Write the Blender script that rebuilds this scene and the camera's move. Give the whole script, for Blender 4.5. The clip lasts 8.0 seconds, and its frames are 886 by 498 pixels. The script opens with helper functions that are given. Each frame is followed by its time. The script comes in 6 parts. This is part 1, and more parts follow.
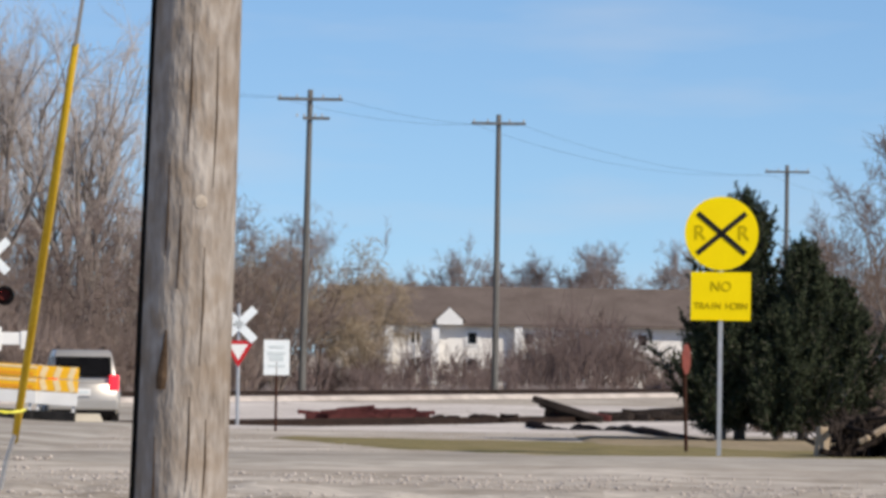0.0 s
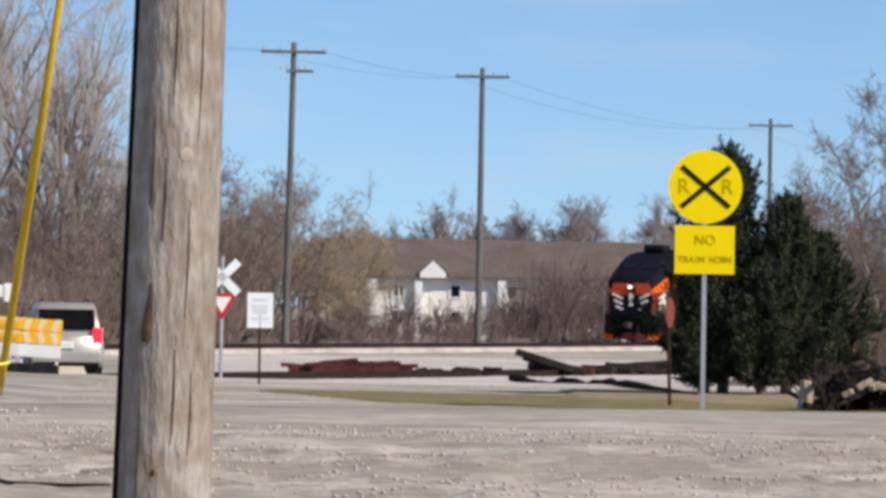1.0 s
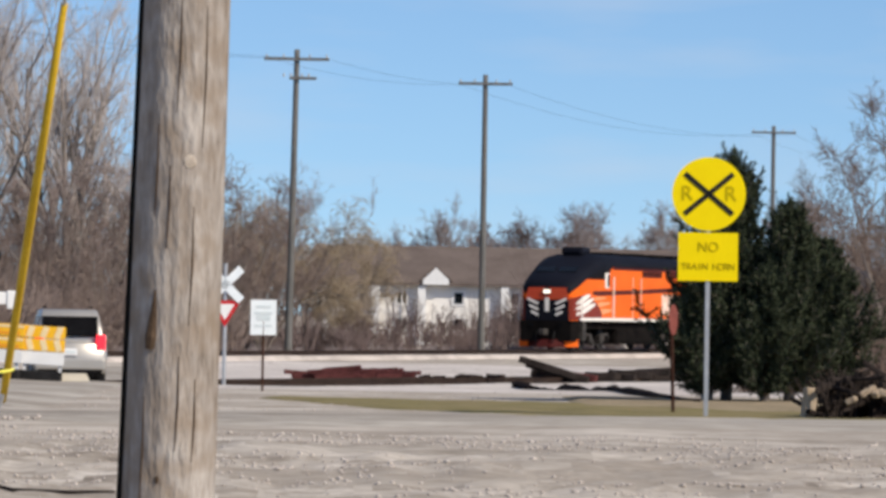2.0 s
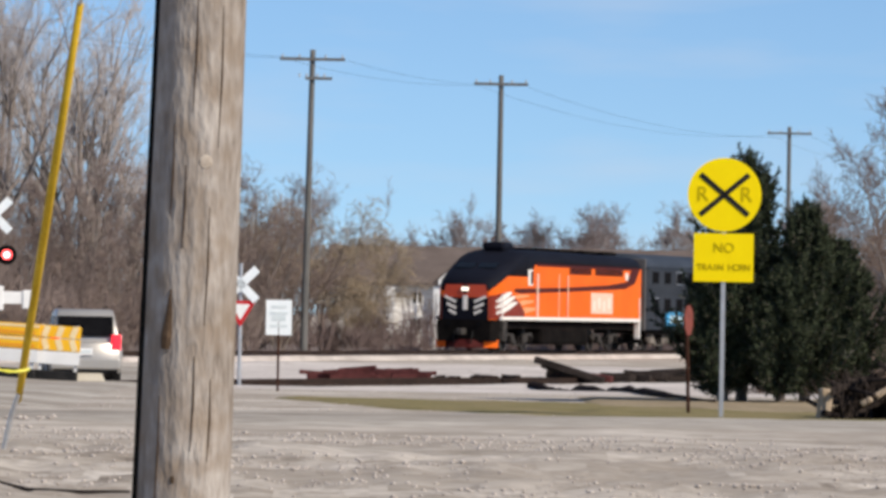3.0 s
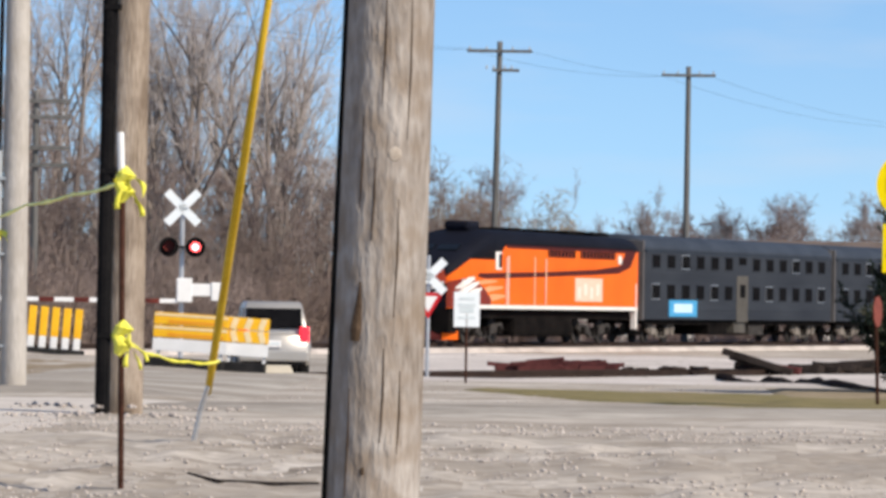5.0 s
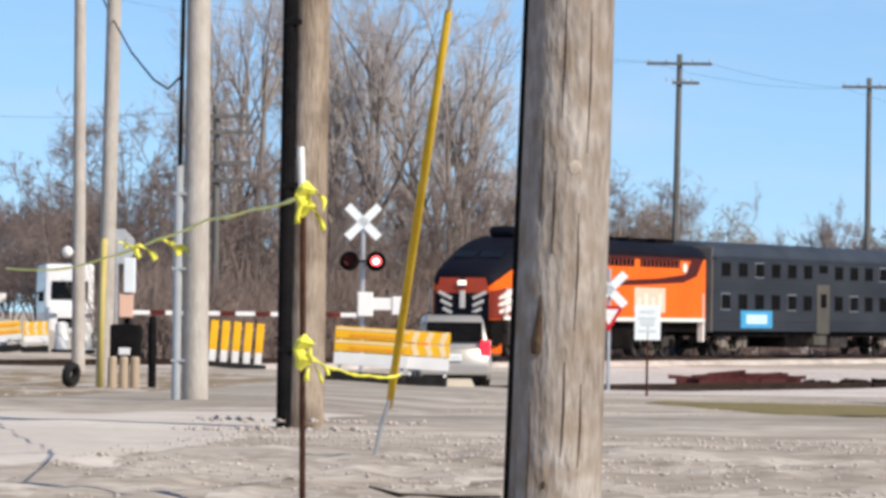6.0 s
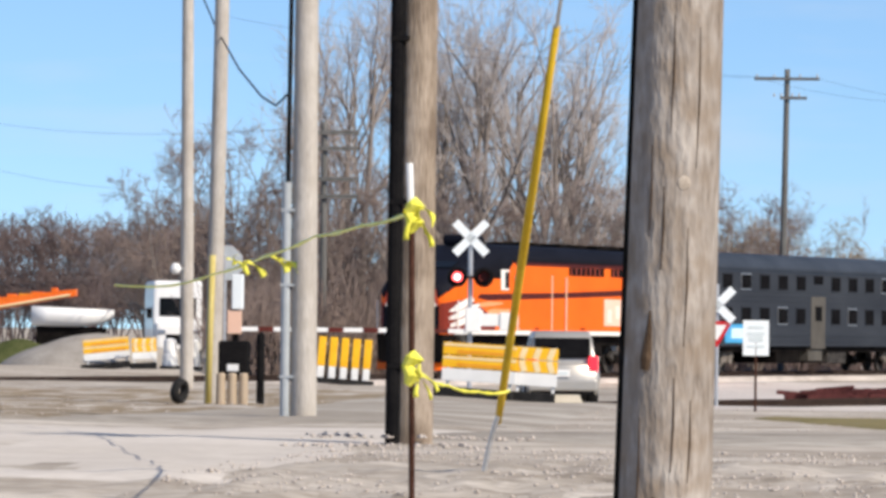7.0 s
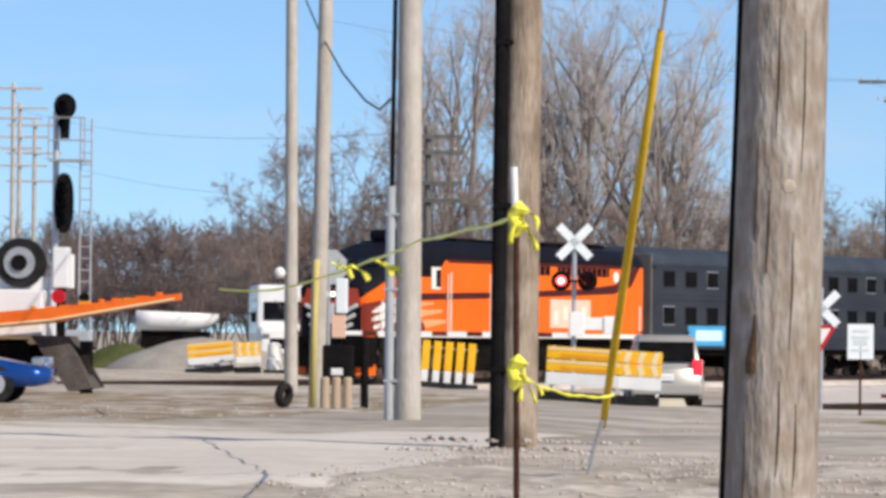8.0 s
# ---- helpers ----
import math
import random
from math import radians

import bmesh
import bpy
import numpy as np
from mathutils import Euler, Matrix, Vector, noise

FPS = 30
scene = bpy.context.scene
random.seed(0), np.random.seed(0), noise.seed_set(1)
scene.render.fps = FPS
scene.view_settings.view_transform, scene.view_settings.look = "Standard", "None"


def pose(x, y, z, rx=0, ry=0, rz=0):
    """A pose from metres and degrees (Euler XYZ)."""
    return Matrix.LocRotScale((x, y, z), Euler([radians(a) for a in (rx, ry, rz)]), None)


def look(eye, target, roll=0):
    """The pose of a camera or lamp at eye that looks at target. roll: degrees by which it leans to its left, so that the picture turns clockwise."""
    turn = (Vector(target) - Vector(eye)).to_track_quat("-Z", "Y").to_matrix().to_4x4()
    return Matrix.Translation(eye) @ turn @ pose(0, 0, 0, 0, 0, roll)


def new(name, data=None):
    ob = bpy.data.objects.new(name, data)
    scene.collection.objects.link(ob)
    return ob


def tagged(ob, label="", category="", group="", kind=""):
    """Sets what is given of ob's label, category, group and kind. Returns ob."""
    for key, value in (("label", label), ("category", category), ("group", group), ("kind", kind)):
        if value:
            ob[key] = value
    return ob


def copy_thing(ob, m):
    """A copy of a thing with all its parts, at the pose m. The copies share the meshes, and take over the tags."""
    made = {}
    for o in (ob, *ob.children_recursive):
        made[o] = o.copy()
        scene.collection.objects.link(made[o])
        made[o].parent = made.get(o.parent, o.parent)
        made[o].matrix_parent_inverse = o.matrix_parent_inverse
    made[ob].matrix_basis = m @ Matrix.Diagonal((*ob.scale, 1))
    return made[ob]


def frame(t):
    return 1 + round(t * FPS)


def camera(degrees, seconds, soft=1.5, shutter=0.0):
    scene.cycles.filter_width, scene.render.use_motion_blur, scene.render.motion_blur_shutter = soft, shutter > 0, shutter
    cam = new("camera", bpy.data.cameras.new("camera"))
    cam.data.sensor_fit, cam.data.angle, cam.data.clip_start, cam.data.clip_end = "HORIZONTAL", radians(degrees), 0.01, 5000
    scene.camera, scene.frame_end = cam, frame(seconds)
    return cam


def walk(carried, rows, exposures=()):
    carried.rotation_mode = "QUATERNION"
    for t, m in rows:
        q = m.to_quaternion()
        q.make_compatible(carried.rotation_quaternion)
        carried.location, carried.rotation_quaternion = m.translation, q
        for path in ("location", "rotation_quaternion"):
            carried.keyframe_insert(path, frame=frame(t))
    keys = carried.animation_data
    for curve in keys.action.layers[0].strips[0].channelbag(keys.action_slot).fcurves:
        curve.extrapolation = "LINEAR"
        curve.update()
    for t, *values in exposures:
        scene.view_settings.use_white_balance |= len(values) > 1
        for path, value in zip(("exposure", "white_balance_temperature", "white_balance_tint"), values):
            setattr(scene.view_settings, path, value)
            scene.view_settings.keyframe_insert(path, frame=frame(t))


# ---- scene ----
cam = camera(2 * math.degrees(math.atan(784 / 8150)), 8.0, soft=3.4)
PATH = [
    (0, pose(0.017, 0, 1.3, 91.3230, -0.8092, -0.8953)),
    (0.5, pose(0.016, 0, 1.3, 90.9075, -0.8482, -0.9127)),
    (1, pose(0.008, 0, 1.3, 90.7428, -0.8968, -1.1055)),
    (1.2, pose(0.006, 0, 1.3, 90.7940, -0.8800, -1.2290)),
    (1.5, pose(0.004, 0, 1.3, 90.8161, -0.8594, -1.2355)),
    (1.7, pose(0.004, 0, 1.3, 90.8361, -0.8604, -1.1722)),
    (2.8, pose(0.003, 0, 1.3, 90.8042, -0.9770, -0.9336)),
    (3, pose(0.003, 0, 1.3, 90.8313, -0.9778, -0.8774)),
    (3.5, pose(0.003, 0, 1.3, 90.8101, -0.9999, -0.0141)),
    (4, pose(0.006, 0, 1.3, 90.7496, -0.8434, 0.8141)),
    (4.2, pose(0.006, 0, 1.3, 90.6868, -0.8459, 0.9897)),
    (5.3, pose(-0.007, 0, 1.3, 90.6989, -0.9239, 1.9878)),
    (5.5, pose(-0.007, 0, 1.3, 90.7487, -0.9313, 2.5398)),
    (6, pose(-0.004, 0, 1.3, 90.8268, -0.7029, 3.7021)),
    (6.5, pose(-0.005, 0, 1.3, 90.9138, -0.6109, 4.2983)),
    (7, pose(-0.011, 0, 1.3, 91.0105, -0.5972, 5.0401)),
    (7.5, pose(-0.016, 0, 1.3, 91.0433, -0.5150, 5.8630)),
    (8, pose(-0.016, 0, 1.3, 91.0464, -0.5585, 6.3294)),
]
EXPOSURES = [(0, -0.08), (0.5, -0.02), (1.5, -0.05), (3.0, -0.02), (4.0, 0.06), (5.5, 0.12), (7.0, 0.17), (8.0, 0.07)]
walk(cam, PATH, EXPOSURES)

# ---- daylight ----
SUN_AZ, SUN_EL = radians(127), radians(38)  # clockwise from +Y, and above the horizon
world = bpy.data.worlds.new("sky")
scene.world = world
world.use_nodes = True
wn, wl = world.node_tree.nodes, world.node_tree.links
sky = wn.new("ShaderNodeTexSky")
sky.sky_type, sky.sun_disc = "NISHITA", False
sky.sun_elevation, sky.sun_rotation = SUN_EL, SUN_AZ
sky.air_density, sky.dust_density, sky.ozone_density, sky.altitude = 1.0, 0.0, 4.0, 1500
wn["Background"].inputs["Strength"].default_value = 0.122
# look a little above the true direction, for the deep clear blue low over the horizon
wtc, wup, wno = wn.new("ShaderNodeTexCoord"), wn.new("ShaderNodeVectorMath"), wn.new("ShaderNodeVectorMath")
wup.operation, wno.operation = "ADD", "NORMALIZE"
wup.inputs[1].default_value = (0, 0, 0.055)
wl.new(wtc.outputs["Generated"], wup.inputs[0])
wl.new(wup.outputs[0], wno.inputs[0])
wl.new(wno.outputs[0], sky.inputs["Vector"])
wtint = wn.new("ShaderNodeMix")
wtint.data_type, wtint.blend_type = "RGBA", "MULTIPLY"
wtint.inputs[0].default_value = 1.0
wtint.inputs[7].default_value = (0.90, 0.975, 1.04, 1)
wl.new(sky.outputs[0], wtint.inputs[6])
# thin high haze
wsc, wno2, wrm, whz = wn.new("ShaderNodeMapping"), wn.new("ShaderNodeTexNoise"), wn.new("ShaderNodeMapRange"), wn.new("ShaderNodeMix")
wsc.inputs["Scale"].default_value = (14, 14, 75)
wno2.inputs["Scale"].default_value, wno2.inputs["Detail"].default_value = 1.0, 4
wrm.inputs["From Min"].default_value, wrm.inputs["From Max"].default_value, wrm.inputs["To Max"].default_value = 0.48, 0.72, 0.26
whz.data_type = "RGBA"
whz.inputs[7].default_value = (5.2, 5.6, 6.4, 1)
wl.new(wtc.outputs["Generated"], wsc.inputs[0])
wl.new(wsc.outputs[0], wno2.inputs["Vector"])
wl.new(wno2.outputs["Fac"], wrm.inputs["Value"])
wl.new(wrm.outputs[0], whz.inputs[0])
wl.new(wtint.outputs[2], whz.inputs[6])
wl.new(whz.outputs[2], wn["Background"].inputs["Color"])
sun = new("sun", bpy.data.lights.new("sun", "SUN"))
sun.data.energy, sun.data.angle, sun.data.color = 5.0, radians(0.53), (1.0, 0.89, 0.75)
sd = Vector((math.sin(SUN_AZ) * math.cos(SUN_EL), math.cos(SUN_AZ) * math.cos(SUN_EL), math.sin(SUN_EL)))
sun.matrix_world = look(sd * 100, (0, 0, 0))


# ---- materials ----
def node_mat(name, rough=0.7, metal=0.0):
    m = bpy.data.materials.new(name)
    m.use_nodes = True
    b = m.node_tree.nodes["Principled BSDF"]
    b.inputs["Roughness"].default_value, b.inputs["Metallic"].default_value = rough, metal
    b.inputs["Specular IOR Level"].default_value = 0.45 if 0.3 < rough < 0.4 else (0.02 if rough > 0.84 else 0.14)
    return m, m.node_tree.nodes, m.node_tree.links, b


def surface(name, c1, c2, scale=3.0, fine=40.0, rough=0.7, metal=0.0, bump=0.15, stretch=(1, 1, 1), coat=0.0, stain=None, blotch=None):
    """Two colours mixed by coarse and fine noise, with a fine bump; stretch scales the noise's axes."""
    m, n, l, b = node_mat(name, rough, metal)
    tc, mp = n.new("ShaderNodeTexCoord"), n.new("ShaderNodeMapping")
    mp.inputs["Scale"].default_value = stretch
    l.new(tc.outputs["Object"], mp.inputs[0])
    a, d = n.new("ShaderNodeTexNoise"), n.new("ShaderNodeTexNoise")
    a.inputs["Scale"].default_value, d.inputs["Scale"].default_value = scale, fine
    a.inputs["Detail"].default_value, d.inputs["Detail"].default_value = 5, 3
    for q in (a, d):
        l.new(mp.outputs[0], q.inputs["Vector"])
    add = n.new("ShaderNodeMath")
    add.operation = "MULTIPLY_ADD"
    add.inputs[1].default_value = 0.6
    l.new(d.outputs["Fac"], add.inputs[0])
    sc = n.new("ShaderNodeMath")
    sc.operation = "MULTIPLY"
    sc.inputs[1].default_value = 0.7
    l.new(a.outputs["Fac"], sc.inputs[0])
    l.new(sc.outputs[0], add.inputs[2])
    r = n.new("ShaderNodeValToRGB")
    r.color_ramp.elements[0].position, r.color_ramp.elements[1].position = 0.45, 0.85
    r.color_ramp.elements[0].color, r.color_ramp.elements[1].color = (*c1, 1), (*c2, 1)
    if stain:
        e = r.color_ramp.elements.new(0.5)
        e.color = (*c1, 1)
        r.color_ramp.elements[0].position = 0.38
        r.color_ramp.elements[0].color = (*stain, 1)
    l.new(add.outputs[0], r.inputs[0])
    out = r.outputs[0]
    if blotch:  # broad patches of a third colour
        e, k, mx = n.new("ShaderNodeTexNoise"), n.new("ShaderNodeMapRange"), n.new("ShaderNodeMix")
        e.inputs["Scale"].default_value, e.inputs["Detail"].default_value = blotch[1], 4
        k.inputs["From Min"].default_value, k.inputs["From Max"].default_value, k.inputs["To Max"].default_value = 0.42, 0.66, blotch[2]
        mx.data_type = "RGBA"
        mx.inputs[7].default_value = (*blotch[0], 1)
        l.new(tc.outputs["Object"], e.inputs["Vector"])
        l.new(e.outputs["Fac"], k.inputs["Value"])
        l.new(k.outputs[0], mx.inputs[0])
        l.new(out, mx.inputs[6])
        out = mx.outputs[2]
    l.new(out, b.inputs["Base Color"])
    if bump:
        bp = n.new("ShaderNodeBump")
        bp.inputs["Strength"].default_value, bp.inputs["Distance"].default_value = bump, 0.02
        l.new(d.outputs["Fac"], bp.inputs["Height"])
        l.new(bp.outputs[0], b.inputs["Normal"])
    b.inputs["Coat Weight"].default_value = coat
    return m


def glow(name, color, strength):
    m, n, l, b = node_mat(name, 0.3)
    b.inputs["Base Color"].default_value = (*color, 1)
    b.inputs["Emission Color"].default_value, b.inputs["Emission Strength"].default_value = (*color, 1), strength
    return m


M = {
    "gravel": surface("gravel_ground", (0.30, 0.26, 0.215), (0.66, 0.605, 0.53), 0.7, 7, 0.95, bump=1.0, stretch=(0.55, 1, 1), stain=(0.14, 0.118, 0.096), blotch=((0.29, 0.25, 0.205), 0.30, 0.7)),
    "asphalt": surface("worn_asphalt", (0.27, 0.24, 0.205), (0.56, 0.52, 0.455), 0.45, 9, 0.9, bump=0.4, stretch=(0.3, 1, 1), stain=(0.15, 0.13, 0.11), blotch=((0.24, 0.208, 0.17), 0.22, 0.7)),
    "ballast": surface("ballast", (0.36, 0.315, 0.28), (0.62, 0.555, 0.50), 0.8, 12, 0.95, bump=0.6),
    "rubble": surface("rubble", (0.30, 0.26, 0.215), (0.68, 0.625, 0.55), 1.8, 10, 0.95, bump=1.0, stain=(0.12, 0.10, 0.082), blotch=((0.29, 0.25, 0.205), 0.30, 0.7)),
    "pale_stone": surface("pale_stone", (0.42, 0.375, 0.34), (0.72, 0.67, 0.62), 0.5, 8, 0.95, bump=0.8, stretch=(0.6, 1, 1), stain=(0.30, 0.26, 0.22)),
    "soil": surface("soil", (0.20, 0.155, 0.105), (0.33, 0.27, 0.19), 0.5, 12, 0.95, bump=0.5),
    "grass": surface("winter_grass", (0.13, 0.12, 0.05), (0.28, 0.235, 0.115), 1.2, 12, 0.95, bump=0.6, blotch=((0.27, 0.215, 0.13), 0.9, 0.7)),
    "straw": surface("straw", (0.20, 0.16, 0.10), (0.40, 0.325, 0.22), 1.2, 9, 0.95, bump=0.4),
    "pole": surface("weathered_pole", (0.235, 0.2, 0.168), (0.45, 0.41, 0.368), 1.6, 8, 0.95, bump=0.9, stretch=(4, 4, 1.1), stain=(0.075, 0.056, 0.042), blotch=((0.24, 0.185, 0.135), 6.0, 0.75)),
    "pole_brown": surface("brown_pole", (0.23, 0.18, 0.132), (0.48, 0.40, 0.32), 1.8, 16, 0.95, bump=0.8, stretch=(5, 5, 0.45), stain=(0.04, 0.028, 0.02), blotch=((0.12, 0.085, 0.06), 3.5, 0.6)),
    "pole_grey": surface("grey_pole", (0.38, 0.345, 0.305), (0.56, 0.525, 0.475), 2.0, 22, 0.9, bump=0.5, stretch=(4, 4, 0.4), stain=(0.24, 0.21, 0.18), blotch=((0.36, 0.32, 0.27), 3.0, 0.5)),
    "knot": surface("pole_knot", (0.30, 0.25, 0.20), (0.48, 0.42, 0.35), 30, 90, 0.9),
    "crack": surface("dark_crack", (0.045, 0.03, 0.02), (0.11, 0.075, 0.05), 8, 50, 0.95),
    "galv": surface("galvanised_steel", (0.42, 0.43, 0.44), (0.58, 0.59, 0.60), 6, 60, 0.45, 0.6, 0.05),
    "conduit": surface("grey_conduit", (0.33, 0.36, 0.38), (0.42, 0.45, 0.47), 4, 50, 0.5, 0.0, 0.05),
    "black": surface("black_paint", (0.006, 0.006, 0.007), (0.016, 0.015, 0.015), 4, 40, 0.9, 0, 0.05),
    "rubber": surface("rubber", (0.015, 0.015, 0.016), (0.035, 0.034, 0.033), 6, 50, 0.85, 0, 0.1),
    "yellow_sign": surface("sign_yellow", (0.88, 0.67, 0.0), (0.93, 0.72, 0.0), 4, 30, 0.45, 0, 0.02),
    "sign_black": surface("sign_black", (0.012, 0.012, 0.012), (0.02, 0.02, 0.02), 5, 40, 0.5, 0, 0.0),
    "sign_ink": surface("sign_ink", (0.50, 0.38, 0.0), (0.58, 0.45, 0.0), 5, 40, 0.5, 0, 0.0),
    "white": surface("white_paint", (0.74, 0.74, 0.72), (0.84, 0.84, 0.82), 3, 40, 0.5, 0, 0.04),
    "white_sheet": surface("reflective_white", (0.72, 0.78, 0.80), (0.82, 0.86, 0.87), 5, 40, 0.4, 0, 0.03),
    "sign_grey": surface("faint_print", (0.56, 0.63, 0.64), (0.64, 0.7, 0.71), 6, 40, 0.5, 0, 0),
    "red": surface("sign_red", (0.45, 0.012, 0.02), (0.58, 0.03, 0.035), 4, 40, 0.45, 0, 0.03),
    "faded_red": surface("faded_red", (0.06, 0.014, 0.012), (0.17, 0.035, 0.025), 3, 40, 0.6, 0, 0.05),
    "faded_sign": surface("faded_sign_red", (0.12, 0.032, 0.026), (0.30, 0.08, 0.055), 9, 40, 0.6, 0, 0.05),
    "rust": surface("rust", (0.05, 0.020, 0.020), (0.15, 0.052, 0.048), 3, 30, 0.9, 0.1, 0.3),
    "dark_rust": surface("dark_rust_post", (0.035, 0.018, 0.013), (0.09, 0.04, 0.028), 3, 30, 0.9, 0.1, 0.3),
    "rail": surface("rail_steel", (0.022, 0.015, 0.012), (0.055, 0.036, 0.028), 2, 30, 0.8, 0.2, 0.1),
    "tie": surface("creosote_tie", (0.014, 0.010, 0.009), (0.045, 0.032, 0.027), 2, 25, 0.95, 0, 0.4, (0.6, 4, 4)),
    "orange": surface("locomotive_orange", (0.74, 0.112, 0.006), (0.85, 0.15, 0.010), 0.5, 30, 0.55, 0, 0.02),
    "loco_red": surface("locomotive_red", (0.42, 0.05, 0.022), (0.58, 0.09, 0.035), 0.7, 30, 0.4, 0, 0.02, coat=0.3),
    "loco_black": surface("locomotive_black", (0.002, 0.0025, 0.006), (0.007, 0.008, 0.015), 0.6, 25, 0.7, 0, 0.04),
    "frame_black": surface("underframe_grime", (0.003, 0.003, 0.0032), (0.014, 0.012, 0.011), 1.5, 14, 0.92, 0, 0.2),
    "truck_grime": surface("truck_frame_grime", (0.008, 0.008, 0.008), (0.075, 0.068, 0.062), 4.0, 14, 0.8, 0.0, 0.2),
    "loco_maroon": surface("locomotive_maroon", (0.045, 0.008, 0.008), (0.085, 0.014, 0.011), 0.7, 30, 0.6, 0, 0.02),
    "loco_deep": surface("locomotive_deep_red", (0.15, 0.02, 0.012), (0.22, 0.032, 0.018), 0.7, 30, 0.5, 0, 0.02),
    "loco_white": surface("locomotive_white", (0.72, 0.68, 0.62), (0.82, 0.79, 0.74), 2, 30, 0.4, 0, 0.02),
    "pale_feather": surface("pale_feather", (0.78, 0.26, 0.10), (0.84, 0.36, 0.18), 1, 30, 0.55, 0, 0.02),
    "pale_print": surface("pale_print", (0.80, 0.62, 0.52), (0.84, 0.68, 0.58), 2, 30, 0.45, 0, 0.02),
    "pale_mark": surface("pale_lettering", (0.74, 0.46, 0.33), (0.80, 0.54, 0.42), 2, 30, 0.45, 0, 0.02),
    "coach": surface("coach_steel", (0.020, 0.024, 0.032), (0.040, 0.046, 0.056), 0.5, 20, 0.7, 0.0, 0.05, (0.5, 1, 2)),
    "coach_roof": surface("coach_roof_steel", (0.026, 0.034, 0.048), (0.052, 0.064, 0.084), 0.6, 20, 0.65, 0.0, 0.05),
    "coach_end": surface("coach_end_steel", (0.09, 0.085, 0.085), (0.16, 0.15, 0.145), 1, 20, 0.6, 0.2, 0.08),
    "coach_rim": surface("window_rim", (0.30, 0.31, 0.32), (0.42, 0.43, 0.44), 2, 20, 0.35, 0.7, 0.02),
    "coach_door": surface("dusty_door", (0.068, 0.062, 0.052), (0.115, 0.105, 0.09), 1.5, 20, 0.6, 0.2, 0.05),
    "panel_blue": surface("panel_blue", (0.04, 0.27, 0.52), (0.07, 0.35, 0.60), 2, 20, 0.4, 0, 0.02),
    "panel_pale": surface("panel_pale_blue", (0.45, 0.66, 0.76), (0.58, 0.76, 0.84), 2, 20, 0.4, 0, 0.02),
    "glass": surface("dark_glass", (0.004, 0.005, 0.006), (0.008, 0.009, 0.010), 2, 10, 0.25, 0, 0.0),
    "silver": surface("car_silver_beige", (0.38, 0.36, 0.325), (0.45, 0.43, 0.39), 1.5, 30, 0.35, 0.35, 0.0, coat=0.5),
    "car_white": surface("car_white", (0.76, 0.76, 0.75), (0.84, 0.84, 0.83), 1.5, 30, 0.35, 0, 0.0, coat=0.4),
    "car_blue": surface("car_blue", (0.006, 0.04, 0.20), (0.010, 0.07, 0.30), 1.5, 30, 0.25, 0.3, 0.0, coat=0.7),
    "tail_red": surface("tail_lamp_red", (0.42, 0.01, 0.02), (0.55, 0.02, 0.03), 3, 30, 0.2, 0, 0.0),
    "chrome": surface("alloy", (0.55, 0.55, 0.56), (0.7, 0.7, 0.71), 3, 30, 0.25, 0.9, 0.0),
    "barrier_yellow": surface("barrier_yellow", (0.80, 0.40, 0.015), (0.90, 0.52, 0.03), 3, 30, 0.5, 0, 0.04),
    "barrier_orange": surface("barrier_orange", (0.72, 0.27, 0.02), (0.82, 0.36, 0.04), 3, 30, 0.5, 0, 0.04),
    "barrier_pale": surface("barrier_pale", (0.74, 0.58, 0.30), (0.82, 0.68, 0.42), 3, 30, 0.5, 0, 0.04),
    "guy_yellow": surface("guard_yellow", (0.46, 0.285, 0.012), (0.66, 0.44, 0.035), 2, 20, 0.55, 0, 0.05, (3, 3, 0.6)),
    "tape_yellow": surface("tape_yellow", (0.72, 0.68, 0.05), (0.88, 0.83, 0.14), 5, 40, 0.4, 0, 0.1),
    "boom_orange": surface("boom_orange", (0.72, 0.115, 0.015), (0.84, 0.2, 0.03), 1.5, 20, 0.45, 0, 0.05),
    "bark": surface("grey_bark", (0.15, 0.125, 0.11), (0.31, 0.27, 0.24), 1.5, 14, 0.95, 0, 0.4, (2, 2, 0.4)),
    "twig": surface("brown_twigs", (0.12, 0.085, 0.07), (0.235, 0.18, 0.15), 0.25, 3, 0.95, 0, 0),
    "twig_dark": surface("dark_twigs", (0.075, 0.053, 0.047), (0.165, 0.12, 0.105), 0.25, 3, 0.95, 0, 0),
    "twig_gold": surface("budding_twigs", (0.27, 0.212, 0.15), (0.42, 0.345, 0.25), 0.25, 3, 0.95, 0, 0),
    "twig_grey": surface("grey_twigs", (0.32, 0.285, 0.265), (0.54, 0.49, 0.465), 0.25, 3, 0.95, 0, 0),
    "twig_brown": surface("red_brown_twigs", (0.16, 0.122, 0.108), (0.32, 0.255, 0.225), 0.25, 3, 0.95, 0, 0),
    # distance haze mixed into the colour of skyline trees; dry weeds share the tone
    "twig_haze": surface("hazed_far_twigs", (0.22, 0.185, 0.18), (0.33, 0.29, 0.28), 0.1, 3, 0.95, 0, 0),
    "twig_plum": surface("plum_brown_twigs", (0.115, 0.086, 0.082), (0.215, 0.168, 0.16), 0.1, 3, 0.95, 0, 0),
    "needle": surface("evergreen_needles", (0.010, 0.016, 0.011), (0.080, 0.095, 0.056), 2.6, 12, 0.9, 0, 0),
    "roof_brown": surface("shingle_roof", (0.115, 0.092, 0.08), (0.175, 0.142, 0.126), 0.6, 8, 0.95, 0, 0.2),
    "siding": surface("pale_siding", (0.74, 0.72, 0.68), (0.84, 0.82, 0.78), 0.6, 8, 0.8, 0, 0.1, (1, 1, 6)),
